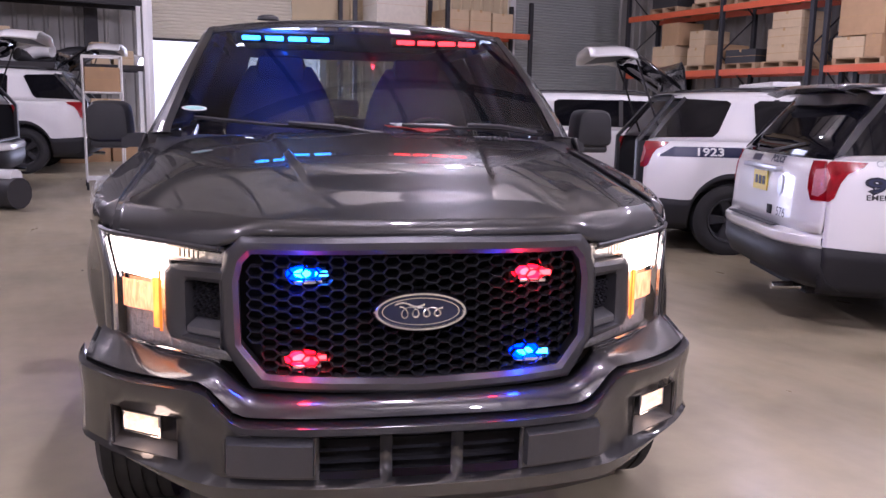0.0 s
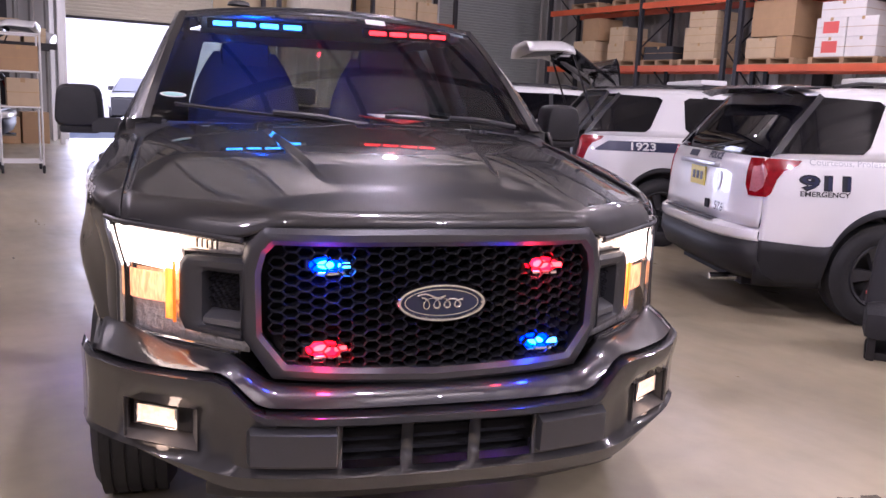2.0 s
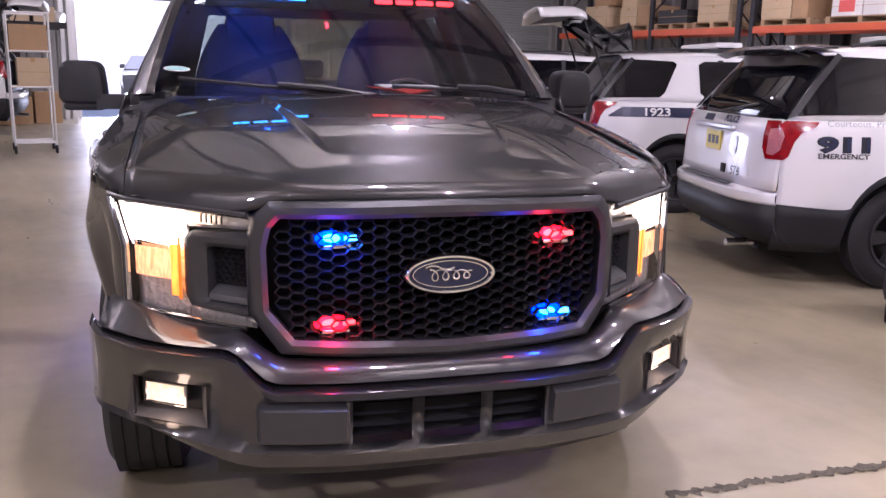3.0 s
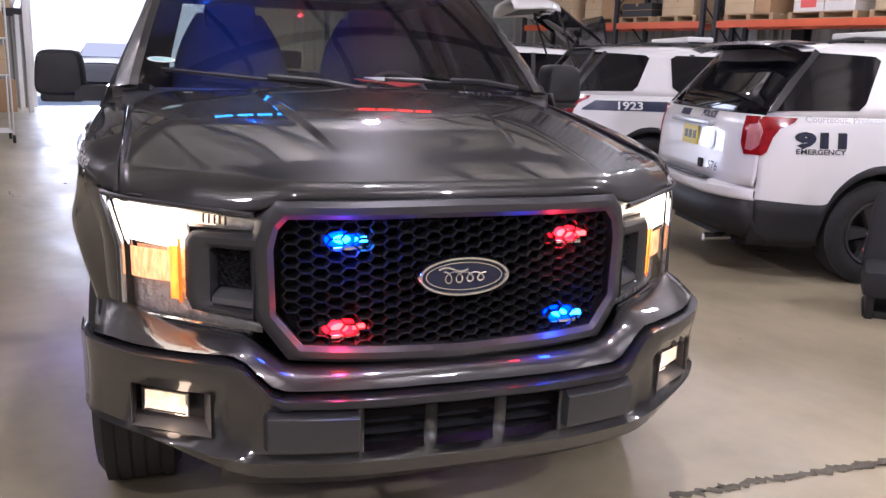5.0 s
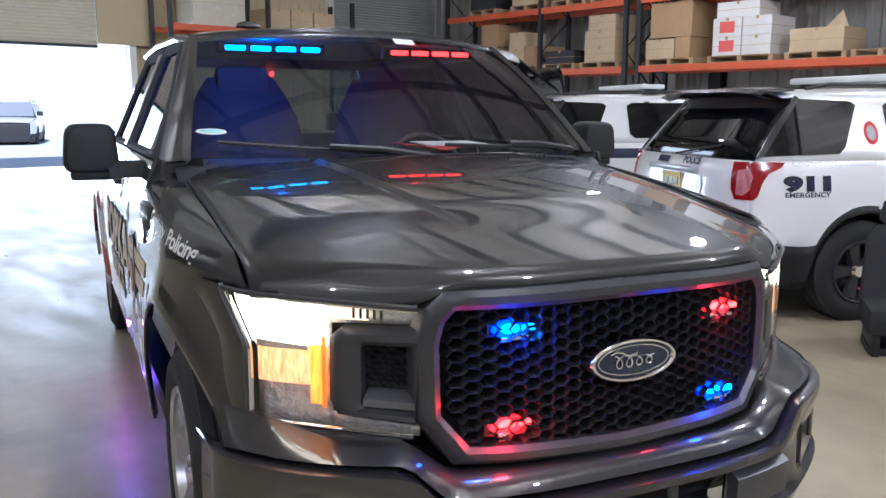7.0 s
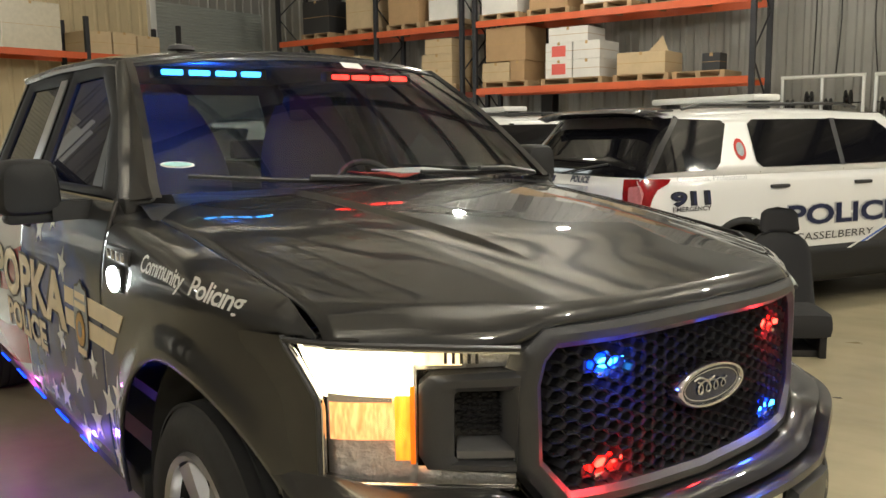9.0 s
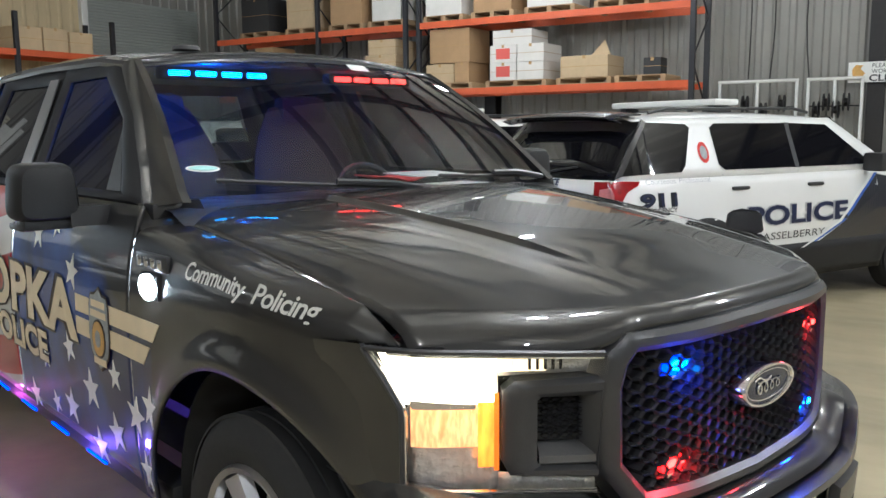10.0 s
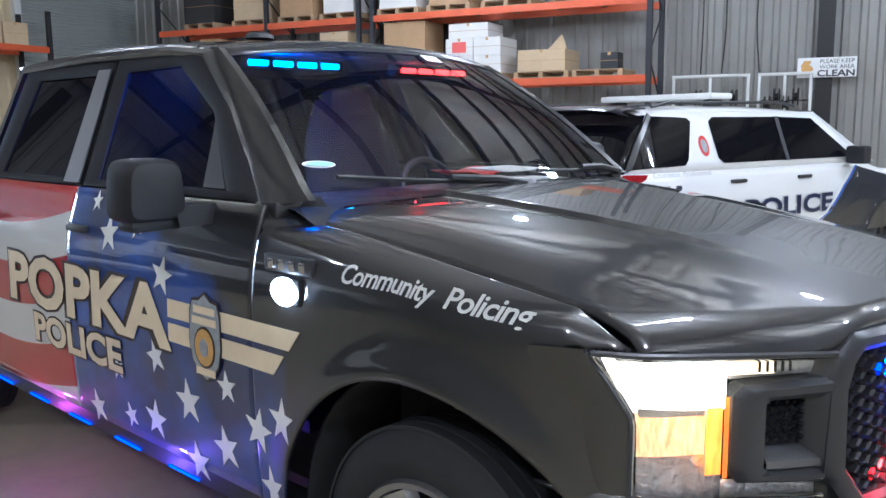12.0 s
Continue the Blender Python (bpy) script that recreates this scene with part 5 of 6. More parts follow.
def seat_parts(x, y, parent, w=0.52, high=1.52, head=True):
    part("seat_cushion", boxes((x - w / 2, x + w / 2, y - 0.45, y + 0.05, 0.78, 0.98), bevel=0.05), SEATCLOTH, parent)
    bm = bmesh.new()
    rows = []
    for k in range(13):
        t = k / 12
        z = 0.9 + (high - 0.9) * t
        hw, th = w / 2 * (1 - 0.45 * max(0, (t - 0.45) / 0.55) ** 2.2), 0.09 * (1 - 0.5 * t**4)
        rows.append([(x + hw * math.cos(a) * (1 if abs(math.cos(a)) < 0.9 else 1), y + 0.08 + 0.22 * (z - 0.9) + th * math.sin(a), z) for a in span(0, 2 * math.pi, 20)])
    rows.append([(x, y + 0.08 + 0.22 * (high - 0.9), high + 0.015)] * 21)
    grid(rows, bm)
    bmesh.ops.remove_doubles(bm, verts=bm.verts, dist=1e-5)
    part("seat_back", bm, SEATCLOTH, parent)
    if head:
        bm = boxes((x - 0.14, x + 0.14, y + 0.18, y + 0.29, high - 0.12, high + 0.06), bevel=0.05)
        part("headrest", bm, SEATCLOTH, parent)


for x in (-0.40, 0.40):
    seat_parts(x, 2.62, truck, 0.64, 1.70)
seat_parts(0, 3.55, truck, 1.5, 1.38, False)
for x in (-0.45, 0.0, 0.45):
    part("headrest", boxes((x - 0.13, x + 0.13, 3.68, 3.76, 1.40, 1.52), bevel=0.035), SEATCLOTH, truck)
part("console", boxes((-0.12, 0.12, 2.05, 2.7, 0.7, 1.12), bevel=0.03), PLASTIC, truck)
part("cab_floor", boxes((-0.86, 0.86, 1.6, 3.95, 0.6, 0.64)), PLASTIC, truck, smooth=False)
part("headliner", boxes((-0.64, 0.64, 2.36, 3.9, 1.86, 1.87)), DARKTRIM, truck, smooth=False)
papers = thing("papers", "loose white papers lying on the dashboard", "papers", TRUCK_POSE)
part("sheet", boxes((0.16, 0.44, 1.62, 1.83, 1.330, 1.334)), PAPER, papers, smooth=False).matrix_basis = pose(0.02, 0, 0.004, 2, 0, 2)
part("sheet", boxes((0.42, 0.66, 1.70, 1.86, 1.336, 1.340)), PAPER, papers, smooth=False)
cl = part("red_cloth", grid([[(x, y, 1.345 + 0.03 * abs(math.sin(9 * x + 5 * y)) + 0.05 * (y - 1.75)) for x in span(0.18, 0.62, 12)] for y in span(1.83, 1.98, 5)]), REDFLAG)
thick(tagged(cl, "crumpled red cloth lying on the dashboard", "cloth"), 0.006, 1.0)


# wheels
def road_wheel(m, parent, radius=0.405, width=0.27, rim_r=0.27, spokes=6, rim_mat=None, hub=None):
    """Outer face towards -x of its own frame."""
    w2 = width / 2
    prof = [(w2 - 0.02, rim_r), (w2, rim_r + 0.03), (w2, radius - 0.05), (w2 - 0.035, radius), (-w2 + 0.035, radius), (-w2, radius - 0.05), (-w2, rim_r + 0.03), (-w2 + 0.02, rim_r)]
    wh = thing("wheel", "", "")
    wh.parent = parent
    wh.matrix_basis = m
    tyre = part("tyre", lathe(prof, 56), RUBBER, wh)
    bm = bmesh.new()
    for k in range(5):
        a = -w2 + 0.045 + k * (width - 0.09) / 4
        grid([[(a + da, (radius + dr) * math.cos(t), (radius + dr) * math.sin(t)) for da, dr in ((-0.019, -0.004), (-0.017, 0.006), (0.017, 0.006), (0.019, -0.004))] for t in [2 * math.pi * i / 60 for i in range(61)]], bm)
    part("tread", bm, RUBBER, wh)
    rm = rim_mat or ALLOY
    rim = part("rim", lathe([(-w2 + 0.018, rim_r + 0.005), (-w2 + 0.008, rim_r - 0.012), (-w2 + 0.05, rim_r - 0.03), (0.06, rim_r - 0.045), (0.08, 0.0)], 48), rm if rim_mat else CAVITYSHADE, wh)
    part("rim_lip", lathe([(-w2 + 0.02, rim_r + 0.006), (-w2 + 0.004, rim_r - 0.004), (-w2 + 0.012, rim_r - 0.022), (-w2 + 0.06, rim_r - 0.03)], 48), rm, wh)
    for k in range(spokes):
        t = 2 * math.pi * k / spokes
        bm = bmesh.new()
        rows = []
        for r, hw, d in ((0.03, 0.035, 0.045), (0.10, 0.045, 0.035), (rim_r - 0.03, 0.062, 0.02)):
            pts = []
            for q, dd in ((-hw, 0.03), (-hw * 0.75, 0.0), (hw * 0.75, 0.0), (hw, 0.03)):
                pts.append((-w2 + d + dd, r * math.cos(t) - q * math.sin(t), r * math.sin(t) + q * math.cos(t)))
            rows.append(pts)
        part("spoke", grid(rows, bm), rm, wh)
    part("hub_cap", lathe([(-w2 + 0.02, 0.0), (-w2 + 0.02, 0.04), (-w2 + 0.05, 0.06)], 24), hub or CHROME, wh)
    return wh


for s in (-1, 1):
    for y in (AXLE_F, AXLE_R):
        road_wheel(pose(s * 0.892, y, 0.405, 0, 0, 0 if s < 0 else 180), truck)


# lettering and emblems on the pickup's side
def on_side(y0, z0):
    return lambda a, b, lift: (-(side_x(y0 - a, z0 + b) + lift), y0 - a, z0 + b)


def script(y0):
    """Gently falling line along the fender's shoulder."""
    def place(a, b, lift):
        y = y0 - a
        z = 1.170 - 0.10 * max(0, 1.0 - y)
        return (-(fender_x(y, z - 0.012, HOODW + 0.006) + lift + 0.006 - 0.22 * b), y, z + b)
    return place



decal("letter", "POPKA", 0.285, on_side(3.49, 0.838), DARKOUT, truck, 1.42, offset=0.022, lift=0.003, label="dark outline of the lettering")
decal("letter", "POPKA", 0.285, on_side(3.49, 0.838), CREAM, truck, 1.42, offset=0.011, lift=0.005, label="cream lettering with dark outline")
decal("letter", "POLICE", 0.165, on_side(3.24, 0.68), DARKOUT, truck, 0.80, offset=0.013, lift=0.003)
decal("letter", "POLICE", 0.165, on_side(3.24, 0.68), CREAM, truck, 0.80, offset=0.0065, lift=0.005, label="cream lettering")
decal("letter", "Community", 0.072, script(1.205), WHITEVINYL, truck, 0.345, 0.45, 0.0012, 0.003, "white script lettering", 0.92)
decal("letter", "Policing", 0.075, script(0.838), WHITEVINYL, truck, 0.235, 0.45, 0.0012, 0.003, "white script lettering", 0.92)
on_panel = lambda a, b, l: (-(side_x(a - 0.03, b) + l), a - 0.03, b)
for z0, z1, k in ((0.945, 1.007, 0), (0.862, 0.925, 1)):
    pts = [(2.12, z0), (2.12, z1), (1.398 + 0.075 * k, z1), (1.45 + 0.075 * k, z0)]
    part("cream_stripe", strip(pts, on_panel, 0.003), CREAM, truck, smooth=False)
SHIELD = [(0.0, 0.165), (0.035, 0.14), (0.075, 0.135), (0.09, 0.09), (0.082, 0.03), (0.095, -0.03), (0.078, -0.10), (0.04, -0.14), (0.0, -0.165)]
shield = lambda k: [(1.885 + a * k, 0.912 + 0.9 * b * k) for a, b in SHIELD + [(-a, b) for a, b in SHIELD[-2:0:-1]]]
sb = part("shield_badge", strip(shield(1.0), on_panel, 0.006), DARKOUT, truck, "gold and grey shield-shaped badge", smooth=False)
part("shield_field", strip(shield(0.93), on_panel, 0.0075), GREYVINYL, sb, smooth=False)
for z, half in ((1.0, 0.062), (0.965, 0.070), (0.80, 0.055)):
    part("shield_banner", strip([(1.885 - half, z - 0.012), (1.885 + half, z - 0.012), (1.885 + half, z + 0.012), (1.885 - half, z + 0.012)], on_panel, 0.009), CREAM, sb, smooth=False)
part("shield_ring", strip(ellipse(0.060, 0.068, 30, 1.885, 0.88), on_panel, 0.0095), DARKOUT, sb, smooth=False)
part("shield_centre", strip(ellipse(0.053, 0.060, 30, 1.885, 0.88), on_panel, 0.011), GOLD, sb, smooth=False)
part("shield_seal", strip(ellipse(0.024, 0.03, 20, 1.885, 0.88), on_panel, 0.0125), GREYVINYL, sb, smooth=False)
for y, z, r, t in ((2.56, 1.19, 0.075, 0.1), (2.36, 1.235, 0.05, 0.3), (2.16, 1.08, 0.07, -0.2), (2.22, 0.79, 0.065, 0.3), (2.02, 0.67, 0.08, 0.1), (1.62, 0.67, 0.072, -0.2), (1.81, 0.56, 0.075, 0.2),
                   (2.0, 0.46, 0.075, 0.1), (2.26, 0.55, 0.075, -0.1), (2.73, 0.49, 0.07, 0.2), (1.49, 0.73, 0.07, 0.0), (1.56, 0.5, 0.07, 0.2), (2.45, 0.52, 0.05, 0.3), (1.78, 0.77, 0.055, 0.1), (2.52, 0.69, 0.05, 0.2), (2.7, 1.30, 0.04, 0.1)):
    part("star", patch(star_points(r, t), lambda a, b, l: on_panel(y + a, z + b, l), 0.0025), WHITEVINYL, truck, smooth=False)
part("fender_trim", boxes((-1.05, -1.026, 1.32, 1.54, 1.165, 1.215), bevel=0.006), DARKTRIM, truck)
for k in range(4):
    part("trim_bar", boxes((-1.056, -1.048, 1.345 + k * 0.048, 1.37 + k * 0.048, 1.175, 1.205), bevel=0.002), CHROME, truck)
fl = part("fender_light", boxes((-1.066, -1.035, 1.36, 1.49, 1.075, 1.16), bevel=0.02), PLASTIC, truck, "lit white warning light on the fender")
part("led", prism(ellipse(0.058, 0.040, 28, 1.425, 1.117), lambda a, b, d: (-1.070 + d, a, b), 0.01), LEDWHITE, fl)
for k in range(5):
    y = 2.05 + k * 0.42
    part("running_board_light", boxes((-1.006, -0.994, y, y + 0.2, 0.354, 0.360)), LEDBLUE, truck, smooth=False)


# ---- police SUVs ----
S_SIDE = [(0.25, 0.93), (0.40, 0.965), (0.6, 0.99), (0.85, 1.0), (1.0, 0.988), (1.12, 0.968), (1.20, 0.945)]
S_AX = (1.13, 3.99)


def suv_w(x, z):
    w = curve(S_SIDE, min(z, 1.20)) if z <= 1.20 else 0.945 - (z - 1.20) * 0.38
    if x < 0.6:
        w -= 0.11 * ((0.6 - x) / 0.5) ** 2 * (1 if z < 1.2 else 0.8)
    if x > 4.1:
        w -= 0.16 * ((x - 4.1) / 0.8) ** 2
    if z < 0.85:
        for a in S_AX:
            d = math.hypot(x - a, z - 0.37)
            w += 0.014 * math.exp(-(((d - 0.45) / 0.06) ** 2))
    return w


def suv_low(x, base):
    z = base
    for a in S_AX:
        if abs(x - a) < 0.45:
            z = max(z, 0.37 + math.sqrt(0.45**2 - (x - a) ** 2))
    return z


SUV_TOP = [(0.0, 1.2), (3.5, 1.2), (3.8, 1.12), (4.5, 1.05), (4.95, 0.95)]
REAR = [(0.62, 0.05), (0.72, 0.075), (0.9, 0.085), (1.1, 0.10), (1.2, 0.14)]


def gate_x(y, z):
    """Rear skin, rounding forward to the corners."""
    return curve(REAR, z) + 0.12 * min(1, abs(y) / suv_w(0.21, z)) ** 6


def suv_corner(u, z, off=0.0):
    """Round the rear corner: u past 0.21 runs along the side, below it across the rear."""
    def at(v):
        if v >= 0.21:
            return Vector((v, suv_w(v, z), z))
        y = suv_w(0.21, z) - (0.21 - v)
        k = min(1.0, (0.21 - v) / 0.04)
        return Vector((0.21 + (gate_x(y, z) - 0.21) * k if k < 1 else gate_x(y, z), y, z))
    t = at(u + 0.02) - at(u - 0.02)
    n = Vector((-t.y, t.x, 0)).normalized()
    return at(u) + n * off


def suv(label, m, group="parked police cars", hatch_open=False, stripe=False, number="", livery=False, bar=True, pane=None):
    pane = pane or BLACKGLASS
    c = thing("police_car", label, "car", m @ Matrix.Scale(1.03, 4), group)
    for s in (-1, 1):
        xs = span(0.205, 4.9, 120)
        rows = [[(x, s * suv_w(x, z), z) for z in [suv_low(x, 0.5) + (lerp_table(SUV_TOP, x) - suv_low(x, 0.5)) * t for t in span(0, 1, 10)]] for x in xs]
        thick(part("side_panel", grid(rows), WHITEPAINT, c), 0.01, 0)
        rows = [[(x, s * (suv_w(x, z) + 0.006), z) for z in [min(suv_low(x, 0.27), 0.90) + (max(0.585 + 0.04 * max(0, 1 - x / 0.6), suv_low(x, 0.5) + 0.055) - min(suv_low(x, 0.27), 0.9)) * t for t in span(0, 1, 4)]] for x in xs]
        thick(part("cladding", grid(rows), CLADDING, c), 0.01, 0)
        # upper side with windows
        rows = []
        for k in span(0, 1, 6):
            z = 1.20 + 0.48 * k
            rows.append([(x, s * suv_w(x, z), z) for x in span(0.24 + 0.38 * k, 3.72 - 0.80 * k, 24)])
        thick(part("upper_side", grid(rows), WHITEPAINT, c), 0.01, 0)
        pl = lambda a, b, d: (a, s * (suv_w(a, b) + 0.016 - d), b)
        for pts in ([(0.268, 1.232), (0.42, 1.24), (0.60, 1.245), (0.90, 1.25), (0.96, 1.30), (1.10, 1.60), (1.06, 1.63), (0.80, 1.64), (0.60, 1.645), (0.43, 1.44)], [(1.40, 1.255), (2.27, 1.255), (2.27, 1.635), (1.40, 1.635), (1.34, 1.60), (1.345, 1.30)], [(2.33, 1.255), (3.36, 1.255), (3.31, 1.29), (2.83, 1.62), (2.33, 1.635)]):
            part("side_window", slab(pts, pl, 0.01), pane, c)
        part("rear_pillar", slab([(0.236, 1.212), (0.30, 1.235), (0.46, 1.44), (0.64, 1.645), (0.61, 1.668), (0.40, 1.44)], lambda a, d_, e: pl(a, d_, e - 0.003), 0.012), GRILLE, c)
        part("window_pillar", prism([(2.26, 1.25), (2.34, 1.25), (2.34, 1.64), (2.26, 1.64)], lambda a, b, d: pl(a, b, d + 0.002), 0.006), PLASTIC, c, smooth=False)
        for x in (1.36, 2.30, 3.43):
            part("door_gap", prism([(x - 0.003, 0.55), (x + 0.003, 0.55), (x + 0.003, 1.22), (x - 0.003, 1.22)], lambda a, b, d: (a, s * (suv_w(a, b) + 0.0075 - d), b), 0.004), CAVITYSHADE, c, smooth=False)
        for x in (1.44, 2.40):
            hd = part("door_handle", boxes((x, x + 0.2, min(s * 0.965, s * 1.0), max(s * 0.965, s * 1.0), 1.085, 1.115), bevel=0.012), PLASTIC, c, "dark door handle")
        # tail lamp round the corner
        wrapped = lambda a, b, e: (lambda q: (q.x, s * q.y, q.z))(suv_corner(a, b, 0.016 - e))
        tl = part("tail_lamp", slab([(0.075, 1.192), (0.21, 1.197), (0.32, 1.197), (0.45, 1.192), (0.425, 1.16), (0.33, 1.115), (0.285, 1.05), (0.25, 0.95), (0.22, 0.925), (0.11, 0.925), (0.08, 1.0)], wrapped, 0.03), REDLENS, c, "red wrap-round tail lamp")
        part("clear_band", slab([(0.125, 1.135), (0.215, 1.15), (0.225, 1.09), (0.205, 1.0), (0.165, 0.955), (0.12, 0.96)], lambda a, b, e: wrapped(a, b, e - 0.004), 0.008), REDCLEAR, tl)
        part("mirror", boxes((3.18, 3.30, min(s * 0.96, s * 1.16), max(s * 0.96, s * 1.16), 1.19, 1.36), bevel=0.03), PLASTIC, c)
        for a in S_AX:
            rows = [[(a + 0.455 * math.cos(t), s * y, 0.37 + 0.455 * math.sin(t)) for y in (0.5, 0.975)] for t in span(-0.2, math.pi + 0.2, 18)]
            thick(part("wheel_well", grid(rows), CAVITYSHADE, c), 0.01, 0)
            road_wheel(pose(a, s * 0.87, 0.375, 0, 0, 90 if s < 0 else -90), c, 0.375, 0.24, 0.235, 5, PLASTIC)
    # roof, bonnet, glass
    thick(part("roof", grid([[(x, y, 1.69 + 0.05 * math.sin(math.pi * min(1, max(0.06, (x - 0.2) / 2.9))) - 0.05 * abs(y / 0.765) ** 6) for y in span(-0.765, 0.765, 14)] for x in span(0.52, 2.94, 16)]), WHITEPAINT, c), 0.01)
    for s in (-1, 1):
        part("roof_rail", tube([(0.75, s * 0.70, 1.72), (0.95, s * 0.70, 1.755), (2.5, s * 0.70, 1.765), (2.7, s * 0.70, 1.73)], 0.014, sides=6), PLASTIC, c)
    thick(part("bonnet", grid([[(x, y * suv_w(x, 1.0), lerp_table([(3.6, 1.14), (4.5, 1.07), (4.95, 0.96)], x) + 0.03 * (1 - y * y)) for y in span(-0.985, 0.985, 10)] for x in span(3.62, 4.92, 10)]), WHITEPAINT, c), 0.01)
    part("windscreen", grid([[(3.74 - 0.80 * v, y * (0.90 - 0.14 * v), 1.18 + 0.51 * v) for y in span(-1, 1, 8)] for v in (0, 0.5, 1)]), pane, c)
    part("front_bumper", boxes((4.70, 4.97, -0.82, 0.82, 0.30, 0.95), bevel=0.08), PLASTIC, c)
    part("underbody", boxes((0.25, 4.7, -0.62, 0.62, 0.22, 0.52)), CAVITYSHADE, c, smooth=False)
    # rear
    bm = grid([[(x + 0.205 * abs(y) ** 5, y * 0.928, z) for y in span(-1, 1, 14)] for x, z in ((0.16, 0.30), (0.05, 0.36), (0.0, 0.47), (0.0, 0.60))])
    thick(part("rear_bumper", bm, CLADDING, c, "black lower rear bumper"), 0.01, 0)
    bm = grid([[(x + 0.205 * abs(y) ** 5, y * 0.928, z) for y in span(-1, 1, 14)] for x, z in ((0.0, 0.60), (-0.012, 0.625), (-0.012, 0.67), (0.03, 0.698), (0.10, 0.70))])
    thick(part("bumper_cover", bm, WHITEPAINT, c), 0.01, 0)
    part("step_pad", boxes((-0.005, 0.07, -0.5, 0.5, 0.699, 0.706)), PLASTIC, c, smooth=False)
    part("exhaust", tube([(0.3, -0.55, 0.27), (0.02, -0.55, 0.26)], 0.03), CHROME, c)
    on_rear = lambda a, b, l: (gate_x(a, b) - 0.012 - l, -a, b)

    def lid(parent, shift):
        pts = [[shift((gate_x(y * suv_w(0.21, z), z), y * (suv_w(0.21, z) - 0.003), z)) for y in [k / abs(k) * (1 - (1 - abs(k)) ** 1.6) if k else 0.0 for k in span(-1, 1, 20)]] for z in (0.70, 0.78, 0.9, 1.0, 1.1, 1.2)]
        t = thick(part("tailgate", grid(pts), WHITEPAINT, parent), 0.02, 0)
        gl = [[shift((0.14 + 0.38 * k + 0.11 * abs(y) ** 5, y * suv_w(0.24 + 0.38 * k, 1.2 + 0.48 * k), 1.20 + 0.46 * k)) for y in span(-1, 1, 16)] for k in (0, 0.33, 0.66, 1)]
        thick(part("rear_window", grid(gl), pane, t), 0.008, 0)
        sp = [[shift((x, y * 0.76, z - 0.03 * abs(y) ** 4)) for y in span(-1, 1, 10)] for x, z in ((0.62, 1.735), (0.40, 1.725), (0.33, 1.70), (0.42, 1.67))]
        thick(part("spoiler", grid(sp), GRILLE, t), 0.01, 0)
        return t

    if hatch_open:
        hinge, ang = Vector((0.56, 0, 1.70)), radians(84)

        def lift(p):
            v = Vector(p) - hinge
            return hinge + Vector((v.x * math.cos(ang) + v.z * math.sin(ang), v.y, -v.x * math.sin(ang) + v.z * math.cos(ang))) + Vector((0.06, 0, 0.10))

        t = lid(c, lift)
        part("inner_trim", grid([[lift((0.20 + 0.0 * z, y * 0.8, z)) for y in span(-1, 1, 4)] for z in (0.78, 1.15)]), PLASTIC, t)
        for s in (-1, 1):
            part("gas_strut", tube([(0.40, s * 0.74, 1.25), Vector(lift((0.16, s * 0.74, 1.18)))], 0.012, sides=6), STEELDARK, t)
        part("cargo_bay", boxes((0.12, 1.6, -0.88, 0.88, 0.66, 0.70), (1.55, 1.6, -0.8, 0.8, 0.70, 1.65), (0.15, 1.6, -0.90, -0.86, 0.70, 1.2), (0.15, 1.6, 0.86, 0.90, 0.70, 1.2), (0.55, 1.6, -0.74, 0.74, 1.64, 1.66)), CAVITYSHADE, c, smooth=False)
        part("cargo_frame", ring(dense([(-0.9, 0.70), (0.9, 0.70), (0.88, 1.2), (0.70, 1.68), (-0.70, 1.68), (-0.88, 1.2)], 3), dense([(-0.78, 0.74), (0.78, 0.74), (0.76, 1.2), (0.60, 1.62), (-0.60, 1.62), (-0.76, 1.2)], 3), lambda a, b, d: (0.12 + max(0, b - 1.2) * 0.8 + d, a, b), 0.05, 0.01), PLASTIC, c)
    else:
        t = lid(c, lambda p: p)
        part("plate", boxes((0.068, 0.078, -0.15, 0.15, 0.92, 1.07)), YELLOWPLATE, t, "yellow number plate with dark bars", smooth=False)
        for k in range(3):
            part("plate_bar", boxes((0.064, 0.069, -0.11 + k * 0.08, -0.06 + k * 0.08, 0.965, 1.03)), NAVYDARK, t, smooth=False)
        part("plate_shelf", boxes((0.05, 0.12, -0.38, 0.38, 1.085, 1.125), bevel=0.012), SILVERVINYLSKY, t)
        part("latch_recess", boxes((0.058, 0.072, -0.30, -0.22, 0.76, 0.83), bevel=0.004), CAVITYSHADE, t)
        part("rear_wiper", tube([(0.10, 0.0, 1.215), (0.15, -0.25, 1.26), (0.2, -0.5, 1.30)], 0.009, sides=6), PLASTIC, t)
        part("city_seal", patch(ellipse(0.045, 0.075, 20, 0.42, 0.99), on_rear, 0.006), SILVERVINYLSKY, t, smooth=False)
    if bar:
        lb = part("light_bar", boxes((1.55, 1.85, -0.66, 0.66, 1.79, 1.845), bevel=0.02), WHITEVINYL, c, "pale roof light bar")
        for y in (-0.6, 0.52):
            part("bar_foot", boxes((1.62, 1.78, y, y + 0.08, 1.735, 1.79)), PLASTIC, lb)
    side = lambda x0, z0: (lambda a, b, l: (x0 + a, -(suv_w(x0 + a, z0 + b) + l), z0 + b))
    flat = lambda a, b, l: (a, -(suv_w(a, b) + l), b)
    if stripe:
        part("side_stripe", strip([(0.36, 1.055), (0.50, 1.145), (3.4, 1.145), (3.4, 1.04), (0.36, 1.04)], flat, 0.009, 40), NAVY, c, "navy stripe along the side", smooth=False)
        decal("letter", number, 0.115, side(0.72, 1.056), WHITEVINYL, c, 0.30, offset=0.003, lift=0.012, label="white unit number")
